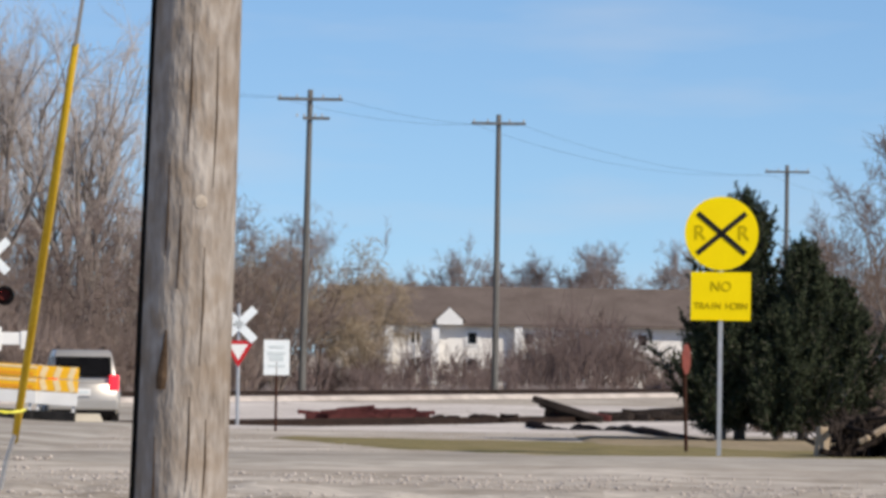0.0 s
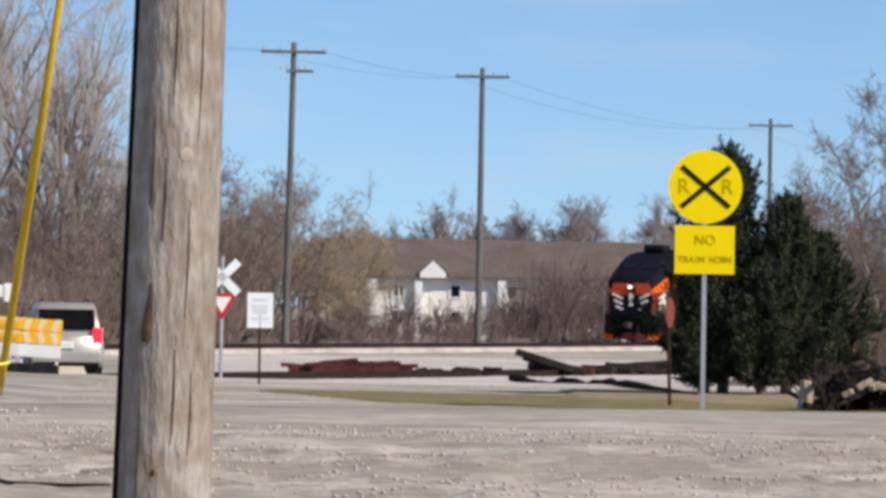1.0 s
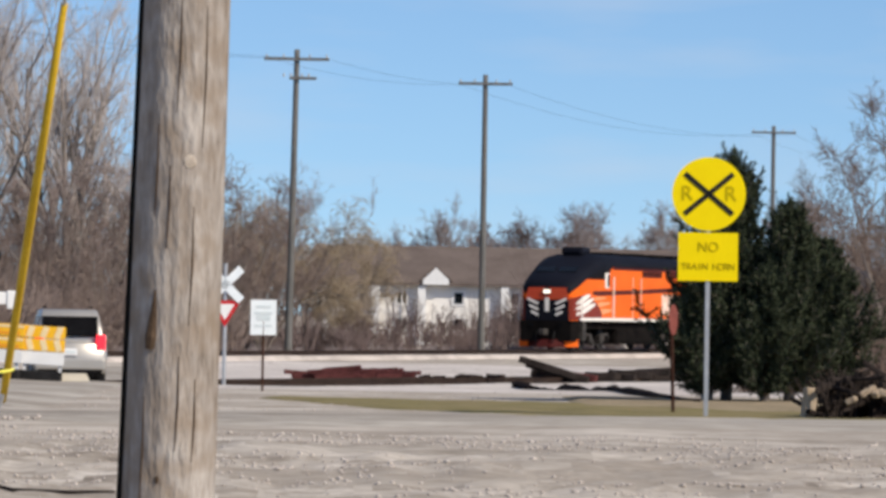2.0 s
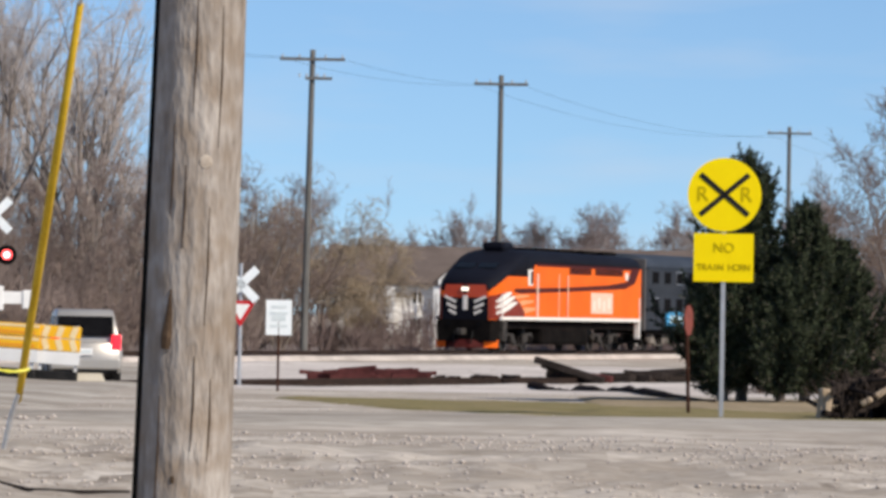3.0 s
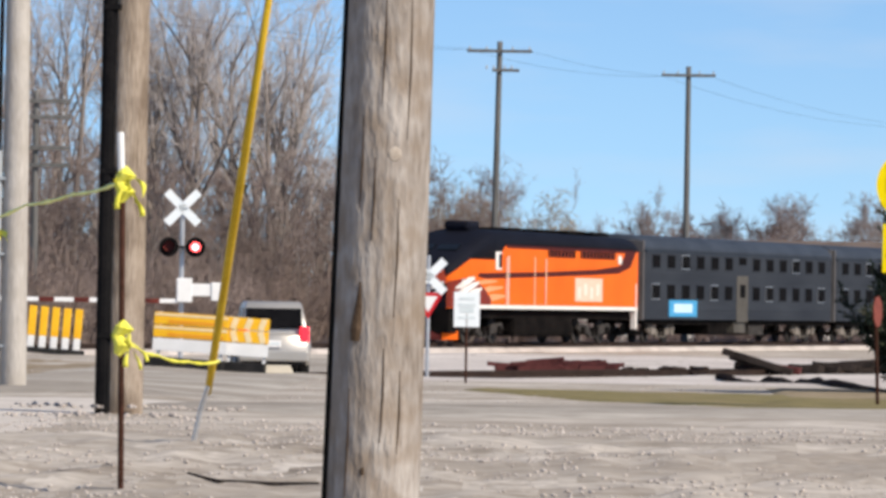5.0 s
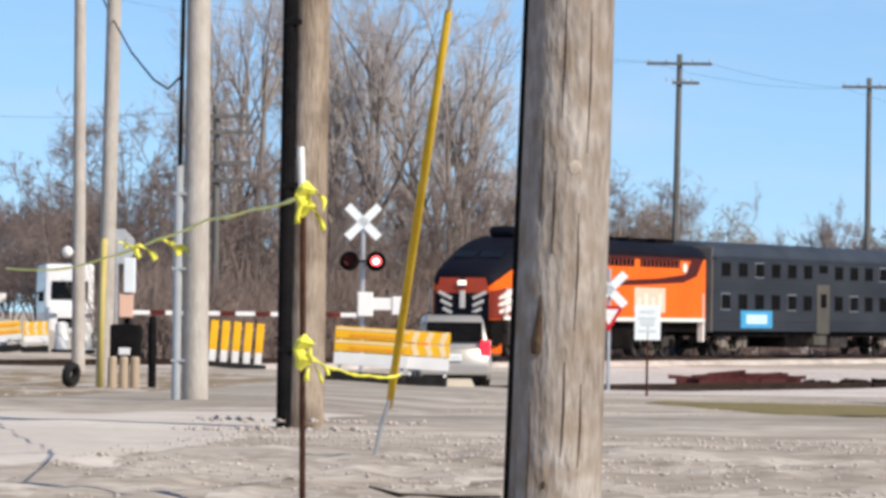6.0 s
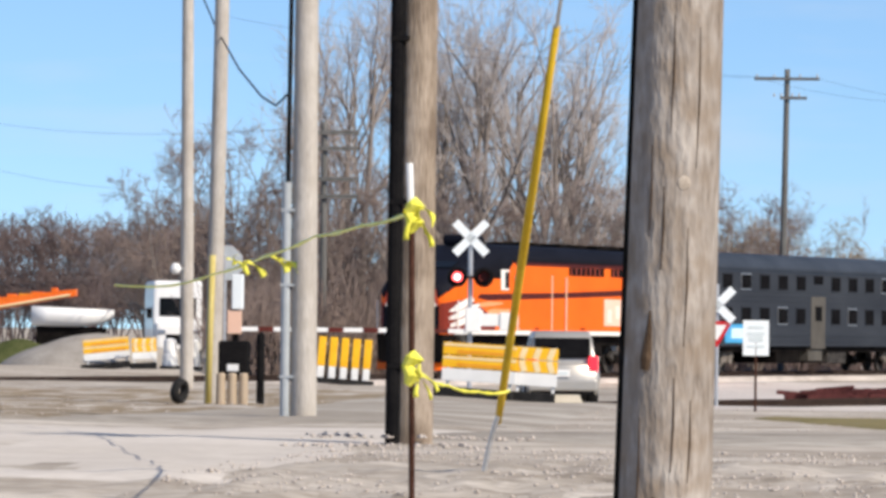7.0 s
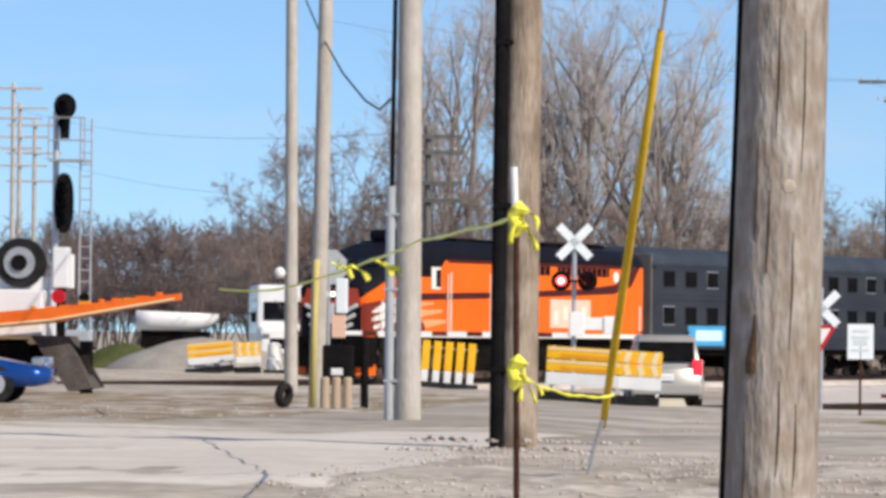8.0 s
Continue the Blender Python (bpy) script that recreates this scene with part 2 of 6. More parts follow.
    "cable": surface("cable_black", (0.02, 0.022, 0.028), (0.035, 0.036, 0.04), 2, 10, 0.7, 0, 0),
    "old_wood": surface("old_wood", (0.34, 0.26, 0.18), (0.47, 0.38, 0.28), 2, 24, 0.9, 0, 0.4, (4, 4, 0.4)),
    "concrete": surface("concrete", (0.48, 0.43, 0.34), (0.60, 0.55, 0.45), 2, 24, 0.9, 0, 0.2),
    "ramp_steel": surface("ramp_steel", (0.045, 0.038, 0.034), (0.13, 0.11, 0.10), 2, 20, 0.85, 0, 0.3),
    "debris": surface("dark_debris", (0.014, 0.011, 0.010), (0.06, 0.048, 0.042), 2, 20, 0.95, 0, 0.4),
    "soil_pale": surface("gravel_heap", (0.26, 0.235, 0.205), (0.40, 0.37, 0.33), 1.2, 12, 0.95, bump=0.6),
    "moss": surface("green_weeds", (0.045, 0.06, 0.02), (0.11, 0.115, 0.05), 1.5, 20, 0.95, bump=0.5),
    "train_pane": surface("train_window", (0.004, 0.004, 0.005), (0.010, 0.010, 0.011), 2, 10, 0.95, 0, 0.0),
    "lane": surface("pale_lane", (0.50, 0.455, 0.40), (0.67, 0.62, 0.56), 0.5, 12, 0.95, bump=0.4, stretch=(0.5, 1, 1), stain=(0.43, 0.39, 0.34)),
    "rut": surface("dark_rut", (0.26, 0.225, 0.185), (0.54, 0.49, 0.425), 0.9, 9, 0.95, bump=0.9, stretch=(0.4, 1, 1), stain=(0.08, 0.066, 0.052)),
    "line_pole": surface("tarred_pole", (0.085, 0.085, 0.08), (0.19, 0.185, 0.175), 1.8, 16, 0.95, bump=0.4, stretch=(4, 4, 0.3)),
    "coach_truck": surface("coach_truck_dust", (0.075, 0.066, 0.056), (0.28, 0.25, 0.22), 2.0, 14, 0.85, 0.0, 0.2),
    "guard_faded": surface("faded_guard", (0.46, 0.37, 0.10), (0.58, 0.49, 0.20), 2, 20, 0.6, 0, 0.05, (3, 3, 0.6)),
    "brake_red": glow("lit_tail_lamp", (0.9, 0.03, 0.05), 0.9),
    "lamp_red": glow("lit_red_lamp", (1.0, 0.10, 0.10), 3.0),
    "lamp_core": glow("lit_red_core", (1.0, 0.55, 0.55), 4.0),
    "lamp_white": glow("headlight_lens", (1.0, 0.9, 0.75), 1.2),
}


# ---- mesh helpers ----
def part(name, bm, material, parent=None, label=""):
    me = bpy.data.meshes.new(name)
    bm.normal_update()
    bm.to_mesh(me)
    bm.free()
    me.materials.append(M[material])
    ob = new(name, me)
    if parent:
        ob.parent = parent
    return tagged(ob, label)


def smooth(ob):
    for p in ob.data.polygons:
        p.use_smooth = True
    return ob


def thing(name, m, label, category, group="", kind=""):
    ob = new(name)
    ob.matrix_basis = m
    ob.empty_display_size = 0.2
    return tagged(ob, label, category, group, kind)


def box(x, y, z, sx, sy, sz, bm=None, bevel=0.0, rot=None):
    """A box with its centre at x, y and its base at z."""
    bm = bm or bmesh.new()
    m = Matrix.Translation((x, y, z + sz / 2)) @ (rot or Matrix()) @ Matrix.Diagonal((sx, sy, sz, 1))
    r = bmesh.ops.create_cube(bm, size=1, matrix=m)
    if bevel:
        edges = list({e for v in r["verts"] for e in v.link_edges})
        bmesh.ops.bevel(bm, geom=edges, offset=bevel, segments=2, affect="EDGES", profile=0.6)
    return bm


def tube(pts, radii, n=10, bm=None, cap=True):
    """A round tube along points, with a radius at each."""
    bm = bm or bmesh.new()
    pts = [Vector(p) for p in pts]
    if not isinstance(radii, (list, tuple)):
        radii = [radii] * len(pts)
    rings = []
    for i, p in enumerate(pts):
        d = (pts[min(i + 1, len(pts) - 1)] - pts[max(i - 1, 0)]).normalized()
        a = d.orthogonal().normalized() if i == 0 else (a - d * a.dot(d)).normalized()
        b = d.cross(a)
        rings.append([bm.verts.new(p + radii[i] * (math.cos(2 * math.pi * k / n) * a + math.sin(2 * math.pi * k / n) * b)) for k in range(n)])
    for r, s in zip(rings, rings[1:]):
        for k in range(n):
            bm.faces.new((r[k], r[(k + 1) % n], s[(k + 1) % n], s[k]))
    if cap:
        bm.faces.new(rings[0][::-1])
        bm.faces.new(rings[-1])
    return bm


def disc(center, axis, r, thick, n=24, bm=None):
    c, a = Vector(center), Vector(axis).normalized()
    return tube([c - a * thick / 2, c + a * thick / 2], r, n, bm)


def loft(rings, bm=None, closed=True, caps=True):
    """Skin a list of rings of points, all of one length."""
    bm = bm or bmesh.new()
    vs = [[bm.verts.new(p) for p in r] for r in rings]
    k = len(vs[0])
    for r, s in zip(vs, vs[1:]):
        for i in range(k if closed else k - 1):
            bm.faces.new((r[i], r[(i + 1) % k], s[(i + 1) % k], s[i]))
    if caps and closed:
        bm.faces.new(vs[0][::-1])
        bm.faces.new(vs[-1])
    bmesh.ops.recalc_face_normals(bm, faces=bm.faces)
    return bm


def plate(outline, thick, bm=None):
    """A flat plate in the XZ plane: an outline of x, z, its front at y = 0, thick towards +Y."""
    bm = bm or bmesh.new()
    loft([[(x, 0, z) for x, z in outline], [(x, thick, z) for x, z in outline]], bm)
    return bm


def ngon(r, n, turn=0.0, cx=0.0, cz=0.0):
    return [(cx + r * math.cos(turn + 2 * math.pi * i / n), cz + r * math.sin(turn + 2 * math.pi * i / n)) for i in range(n)]


def letters(text, size, material, parent, m, name="lettering"):
    cu = bpy.data.curves.new(name, "FONT")
    cu.body, cu.size, cu.align_x, cu.align_y, cu.extrude = text, size, "CENTER", "CENTER", 0.003
    tmp = bpy.data.objects.new(name, cu)
    me = bpy.data.meshes.new_from_object(tmp)
    bpy.data.objects.remove(tmp)
    me.materials.clear()
    me.materials.append(M[material])
    ob = new(name, me)
    ob.parent = parent
    ob.matrix_basis = m
    return ob


def ease(a, b, x):
    t = min(1, max(0, (x - a) / (b - a)))
    return t * t * (3 - 2 * t)


# ---- the lie of the land ----
TH = radians(22.435)
TRACK = Vector((-20.22, 150, 0))  # a point of the main line's centre, on plan
U = Vector((math.sin(TH), math.cos(TH), 0))  # along the line, away to the east
N = Vector((math.cos(TH), -math.sin(TH), 0))  # across it, to the near side
RAIL = -0.26


def interp(x, xs, ys):
    return float(np.interp(x, xs, ys))


def ground_z(x, y):
    zr = interp(y, [-50, 0, 15, 28, 39, 48, 57, 62, 80, 95, 106, 125, 160, 200], [0.0, 0.0, 0.2, 0.42, 0.38, 0.22, 0.08, 0.03, -0.05, -0.2, -0.45, -0.78, -0.72, -0.6])
    zl = interp(y, [-50, 0, 15, 28, 39, 55, 80, 112, 130, 150], [0.0, 0.0, 0.2, 0.42, 0.38, 0.2, -0.02, -0.05, -0.4, -0.6])
    k = ease(-0.10, -0.065, x / max(y, 20))
    z = zl + (zr - zl) * k
    d = (Vector((x, y, 0)) - TRACK).dot(N)  # metres to the near side of the main line
    z += (-0.62 - z) * (1 - ease(3, 9, abs(d)))
    if d < -3:
        z += (-0.65 + 0.42 * (1 - ease(-24.5, -21.5, x)) - z) * ease(3, 12, -d)  # higher to the west
    z += 0.035 * noise.noise((x * 0.35, y * 0.12, 0)) * ease(8, 20, y) + 0.02 * noise.noise((x * 1.3, y * 0.6, 3)) * (1 - ease(60, 90, y))
    if y < 40:  # lumps and wheel ruts of the lot
        k = ease(18, 22, y) * (1 - ease(29, 34, y)) * ease(-5.5, -3.2, x)
        z += k * (0.04 * noise.noise((x * 0.9, y * 0.7, 5)) + 0.045 * noise.noise((x * 3.4, y * 2.0, 9)))
    return z


def on_ground(x, y, sink=0.0):
    return Vector((x, y, ground_z(x, y) - sink))


def sheet(name, xs, ys, zfun, material, label, category):
    v = [(x, y, zfun(x, y)) for y in ys for x in xs]
    w = len(xs)
    fcs = [(j * w + i, j * w + i + 1, (j + 1) * w + i + 1, (j + 1) * w + i) for j in range(len(ys) - 1) for i in range(w - 1)]
    me = bpy.data.meshes.new(name)
    me.from_pydata(v, [], fcs)
    me.materials.append(M[material])
    ob = smooth(new(name, me))
    return tagged(ob, label, category, "", "structure")


xs = sorted({*np.linspace(-60, 60, 121).tolist(), *np.linspace(-7, 7, 141).tolist(), *np.linspace(-26, -7.3, 54).tolist(), -4000, -1500, -600, -250, -120, -85, 85, 120, 250, 600, 1500, 4000})
ys = sorted({-4000, -600, -150, -60, -20, 0, 10, *np.arange(15, 36, 0.25).tolist(), *np.arange(36, 60, 0.6).tolist(), *np.arange(60, 240, 1.5).tolist(), *np.arange(240, 420, 15).tolist(), 500, 800, 1500, 4000})
ground = sheet("ground", xs, ys, ground_z, "gravel", "pale packed gravel and dirt lot with ruts", "ground")
for extra in ("lane", "rut", "rubble", "soil", "pale_stone"):
    ground.data.materials.append(M[extra])


def ground_kind(x, y):
    """Which surface lies at a spot: 0 gravel, 1 pale lane, 2 muddy rut, 3 rough pale stone, 4 bare soil, 5 pale crushed stone by the track."""
    n = noise.noise((x * 0.55, y * 0.3, 21))
    f = noise.noise((x * 2.1, y * 1.1, 23))
    if x < -3.6 + 0.8 * n and 26.4 + n < y < 47 + 3 * n:
        return 1 if n + 0.6 * f > -0.55 else 0
    if -4.5 < x < 8 and abs(y - 30 - 0.9 * n - 0.12 * x) < 0.9 + 0.7 * f:
        return 2
    if x > -4 and 20 < y < 28.8:
        return 3 if f > 0.12 else (2 if f < -0.38 else 0)
    if y > 84 and x / y > -0.045 + 0.004 * n:
        return 5 if f > -0.55 else 0
    if y > 52 and x / y < -0.095 + 0.01 * n and y < 100:
        return 4 if f + 0.7 * n > -0.05 else 0
    if x > -2 and 31 < y < 38 and f + n < -0.45:
        return 2
    return 0


for p in ground.data.polygons:
    c = p.center
    if 15 < c.y < 185 and abs(c.x) < 45:
        p.material_index = ground_kind(c.x, c.y)


# ---- roads, verge and tracks ----
def draped(name, edge_a, edge_b, steps, lift, material, label, category, across=10, ragged=0.35):
    """A strip between two plan polylines, laid on the ground."""
    me = bpy.data.meshes.new(name)
    v, fcs = [], []
    for i in range(steps + 1):
        t = i / steps

        def along(e):
            k = t * (len(e) - 1)
            j = min(int(k), len(e) - 2)
            return Vector(e[j]).lerp(Vector(e[j + 1]), k - j)
        a, b = along(edge_a), along(edge_b)
        for s in range(across + 1):
            p = a.lerp(b, s / across)
            wob = ragged * noise.noise((p.x * 0.9, p.y * 0.5, 7 + s)) if s in (0, across) else 0
            k = min(1, s / 2, (across - s) / 2, i / 3, (steps - i) / 3)
            v.append((p.x + wob * 0.3, p.y + wob, ground_z(p.x, p.y) + (lift * k if k > 0 else -0.03)))
    w = across + 1
    for i in range(steps):
        for s in range(across):
            fcs.append((i * w + s, i * w + s + 1, (i + 1) * w + s + 1, (i + 1) * w + s))
    me.from_pydata(v, [], fcs)
    me.materials.append(M[material])
    return tagged(smooth(new(name, me)), label, category, "", "structure")


draped("road", [(-4, 37.8), (45, 40)], [(-4, 49.6), (45, 54)], 120, 0.05, "asphalt", "worn grey asphalt street dusted with gravel", "road", 14)
draped("road_to_crossing", [(-9.5, 50), (-9.6, 90), (-10.5, 160)], [(-3.5, 52), (-4.2, 90), (-4.6, 165)], 160, 0.045, "asphalt", "worn asphalt road leading to the crossing", "road", 10)
draped("verge", [(-1.55, 70.0), (0.5, 59.6), (2.6, 55.4), (4.3, 53.0), (14, 51.6)], [(-1.45, 73.5), (1.0, 73.5), (3.3, 72.5), (6, 70), (14, 66)], 80, 0.03, "grass", "thin winter grass verge beside the street", "grass", 10)
draped("bare_verge", [(3.2, 66), (5.2, 62), (16, 58.5)], [(3.4, 78), (6, 78), (17, 76)], 60, 0.045, "straw", "bare soil and straw under the evergreen", "ground", 10)


def strip_on_line(name, s0, s1, d0, d1, z0, z1, material, label, category, at=TRACK, u=U, n_=N):
    """A low bank along the line: d is metres to the near side; sloped shoulders."""
    rings = []
    n = int((s1 - s0) / 2)
    for i in range(n + 1):
        s = s0 + (s1 - s0) * i / n
        c = at + u * s
        w = 0.03 * noise.noise((s * 0.7, 0, 1))
        rings.append([tuple(c + n_ * d + Vector((0, 0, z))) for d, z in ((d0 - 0.6, z0 - 0.3), (d0, z1 + w), (d1, z1 + w), (d1 + 0.6, z0 - 0.3))])
    return tagged(smooth(part(name, loft(rings, closed=True), material)), label, category, "", "structure")


strip_on_line("ballast_bed", -140, 380, -1.9, 1.9, -0.62, -0.43, "ballast", "pale crushed stone under the main line", "ballast")
SIDING = Vector((2.6, 139.4, 0))  # a point of the siding's centre, and its direction, a little off the main line's
SU = Vector((0.5, 0.866, 0))
SN = Vector((0.866, -0.5, 0))
SIDING_Z = -0.58
strip_on_line("siding_bed", -20, 60, -1.5, 1.5, -0.95, SIDING_Z - 0.17, "ballast", "pale crushed stone under the siding", "ballast", SIDING, SU, SN)


def rails(name, z, s0, s1, label, at=TRACK, u=U, n=N):
    ob = thing(name, Matrix(), label, "railway track", "", "structure")
    for side in (-0.7175, 0.7175):
        prof = [(-0.07, 0), (0.07, 0), (0.07, 0.02), (0.012, 0.035), (0.012, 0.12), (0.036, 0.13), (0.036, 0.17), (-0.036, 0.17), (-0.036, 0.13), (-0.012, 0.12), (-0.012, 0.035), (-0.07, 0.02)]
        rings = [[tuple(at + u * s + n * (side + a) + Vector((0, 0, z - 0.17 + b))) for a, b in prof] for s in (s0, s1)]
        part("rail", loft(rings), "rail", ob)
    return ob


main_line = rails("main_track", RAIL, -140, 380, "rusty steel rails of the main line on timber ties")
siding = rails("siding_track", SIDING_Z, -20, 60, "rusty disused siding rails on timber ties", SIDING, SU, SN)


# ---- utility poles ----
def utility_pole(name, base, lean, height, r0, r1, material, label, group=""):
    """A tapered timber pole; lean is the shift of its top on plan."""
    ob = thing(name, Matrix.Translation(base), label, "utility pole", group)
    n, pts, rad = 30, [], []
    for i in range(n + 1):
        t = i / n
        pts.append((lean[0] * t, lean[1] * t, -0.3 + (height + 0.3) * t))
        rad.append((r0 + (r1 - r0) * t) * (1 + 0.012 * noise.noise((t * 14, base[0], 0))))
    smooth(part("shaft", tube(pts, rad, 28), material, ob))
    return ob


# The near pole, with its knots, split and nail holes.
np_base = on_ground(-0.80, 19.6)
near_pole = utility_pole("utility_pole", np_base, (0.22, 0.0), 9.5, 0.205, 0.13, "pole", "weathered grey timber pole with knots and a long split")


def on_pole(ob, base, h, ang, lean, r0, r1, height, out=0.0):
    t = (h + 0.3) / (height + 0.3)
    r = r0 + (r1 - r0) * t + out
    a = radians(ang)
    return Vector((lean[0] * t + r * math.sin(a), lean[1] * t - r * math.cos(a), h))


def near(h, ang, out=0.0):
    return on_pole(near_pole, np_base, h, ang, (0.22, 0.0), 0.205, 0.13, 9.5, out)


def blob(p, rx, rz, ang, out=0.012, bm=None):
    """A low uneven lens on the pole's skin, turned to face the angle."""
    bm = bm or bmesh.new()
    m = Matrix.Translation(p) @ Matrix.Rotation(radians(ang), 4, "Z") @ Matrix.Diagonal((rx, out, rz, 1))
    bmesh.ops.create_icosphere(bm, subdivisions=2, radius=1, matrix=m)
    return bm


smooth(part("knot", blob(near(1.64, 14), 0.030, 0.032, 14, 0.003), "knot", near_pole, "pale round knot"))
for h, ang, rx, rz in ((2.02, 5, 0.02, 0.05), (2.14, -18, 0.014, 0.03), (1.76, 16, 0.028, 0.04), (1.38, -34, 0.022, 0.05), (1.30, -8, 0.012, 0.035), (0.42, 20, 0.02, 0.06)):
    part("scar", blob(near(h, ang), rx, rz, ang, 0.0025), "pole", near_pole, "shallow brown scar")
part("split", tube([near(0.85, -28), near(0.90, -27), near(1.0, -25), near(1.10, -24)], [0.020, 0.026, 0.015, 0.004], 8), "crack", near_pole, "dark open split in the wood")
part("nail_hole", blob(near(0.30, -12), 0.010, 0.018, -12, 0.006), "crack", near_pole)
for h, ang, l in ((2.1, -5, 0.5), (1.45, -12, 0.35), (0.62, 8, 0.4), (1.2, 20, 0.5), (2.0, 30, 0.6), (0.4, -35, 0.5), (0.55, 30, 0.35), (1.6, -30, 0.4)):
    part("check", tube([near(h - l / 2, ang), near(h, ang + 2), near(h + l / 2, ang + 1)], [0.002, 0.005, 0.002], 6), "crack", near_pole)

# a black strip stands in for the shade down the pole's left edge
smooth(part("shade_edge", tube([near(0.0, -84, -0.008), near(2.5, -84, -0.008), near(5, -84, -0.008), near(8.5, -84, -0.008)], 0.026, 10), "black", near_pole, "black half-round strip for the pole's shaded edge"))

# The brown pole with a black riser pipe beside it.
p2 = utility_pole("utility_pole", on_ground(-3.463, 36.5), (0.056, 0), 8.6, 0.160, 0.118, "pole_brown", "brown timber pole with a black cable riser")
part("riser_pipe", tube([(-0.155, -0.10, -0.2), (-0.137, -0.10, 4), (-0.108, -0.085, 8.0)], 0.060, 12), "black", p2, "black plastic cable riser")
for h in (0.6, 1.9, 3.2, 4.6, 6.0, 7.4):
    part("strap", box(-0.12, -0.12, h, 0.15, 0.09, 0.04), "black", p2)
p3 = utility_pole("utility_pole", on_ground(-6.535, 55), (-0.02, 0), 9.5, 0.160, 0.125, "pole_grey", "pale grey timber pole with a steel conduit")
part("conduit", tube([(-0.222, -0.05, -0.2), (-0.222, -0.05, 2.85)], 0.058, 12), "conduit", p3, "grey steel conduit")
part("cable", tube([(-0.21, -0.06, 2.7), (-0.19, -0.06, 5), (-0.14, -0.05, 9.2)], 0.028, 8), "black", p3)
for h in (0.5, 1.6, 2.5):
    part("strap", box(-0.2, -0.05, h, 0.17, 0.12, 0.03), "conduit", p3)
p4 = utility_pole("utility_pole", on_ground(-11.11, 80), (0.14, 0), 10, 0.150, 0.115, "pole_grey", "slim grey leaning pole with a yellow guard")
smooth(part("guard", tube([(-0.05, -0.15, -0.1), (-0.03, -0.15, 1.3), (0.0, -0.145, 2.6)], 0.055, 10), "guard_faded", p4, "faded yellow plastic cable guard"))
p5 = utility_pole("utility_pole", on_ground(-14.45, 100), (-0.08, 0), 10.5, 0.150, 0.12, "pole_grey", "slim grey timber pole")


def far_pole(x, y, ztop, lean, arm, low, label):
    base = on_ground(x, y)
    h = ztop - base.z
    ob = utility_pole("line_pole", base, lean, h, 0.17, 0.12, "line_pole", label, "line poles behind the railway")
    for z, w in ((h - 0.5, arm), (h - 1.35, low)):
        if w:
            off = lean[0] * z / h
            part("crossarm", box(off + (0.3 if w < 1.5 else 0), -0.16, z, w, 0.1, 0.13), "line_pole", ob)
            for k in (-0.46, -0.2, 0.2, 0.46):
                part("insulator", tube([(off + k * w, -0.16, z + 0.12), (off + k * w, -0.16, z + 0.28)], [0.05, 0.03], 8), "conduit", ob)
    return ob, h, base


F1 = far_pole(-3.05, 205, 13.05, (0.2, 0), 2.9, 1.2, "tall brown pole with a wide crossarm")
F2 = far_pole(6.0, 222, 12.95, (0.02, 0), 2.6, 0, "tall brown pole with a single crossarm")
F3 = far_pole(26.1, 290, 13.6, (0.0, 0), 2.8, 0, "distant brown pole with a single crossarm")


def wire(name, a, b, sag, r, label="", parent=None):
    pts = []
    for i in range(25):
        t = i / 24
        p = Vector(a).lerp(Vector(b), t)
        pts.append((p.x, p.y, p.z - sag * 4 * t * (1 - t)))
    ob = part(name, tube(pts, r, 5), "cable", parent)
    return tagged(ob, label, "cable", "overhead wires") if not parent else ob


f0 = Vector((-22, 170, 12.9))
for k in (-0.45, 0.45):
    a, b, c = (Vector((-3.05 + 0.2 + 2.9 * k, 204.8, 12.65)), Vector((6.0 + 2.6 * k, 221.8, 12.45)), Vector((26.1 + 2.8 * k, 289.8, 13.05)))
    wire("overhead_wire", f0 + Vector((k * 2.6, 0, 0)), a, 0.5, 0.006, "thin dark line wire between distant poles")
    wire("overhead_wire", a, b, 0.35, 0.006, "thin dark line wire between distant poles")
    wire("overhead_wire", b, c, 0.9, 0.006, "thin dark line wire between distant poles")
    wire("overhead_wire", c, c + Vector((18, 62, 0.2)), 0.8, 0.006, "thin dark line wire between distant poles")

# ---- guy wire with its yellow guard ----
ga, gb = on_ground(-2.23, 28), Vector((-0.40, 19.45, 8.6))
guy = thing("guy_wire", Matrix.Translation(ga), "steel guy wire with a long yellow plastic guard", "guy wire")
GP = [Vector((0, 0, -0.05)), Vector((0.05, -0.05, 0.18)), Vector((0.11, -0.12, 0.36)), Vector((0.58, -2.4, 2.55)), gb - ga]
way = (GP[3] - GP[2])
part("anchor_rod", tube([GP[0], GP[1], GP[2]], 0.014, 8), "galv", guy, "bent grey anchor rod")
smooth(part("guard", tube([GP[2] - way * 0.03, GP[2] + way * 0.04, GP[2] + way * 0.6, GP[2] + way], [0.020, 0.024, 0.026, 0.020], 12), "guy_yellow", guy, "sun-faded yellow guard tube"))
part("strand", tube([GP[2] + way * 0.98, GP[2] + way * 2.0, gb - ga], 0.012, 8), "galv", guy)

# ---- stake and barrier tape ----
sb = on_ground(-2.233, 23.5)
stake = thing("marker_stake", Matrix.Translation(sb), "dark steel marker stake with a white top", "stake")
part("shaft", tube([(0, 0, -0.15), (-0.018, 0, 1.556)], 0.0155, 8), "dark_rust", stake)
part("sleeve", tube([(-0.018, 0, 1.50), (-0.032, 0, 1.82)], 0.018, 10), "white", stake, "white plastic sleeve")


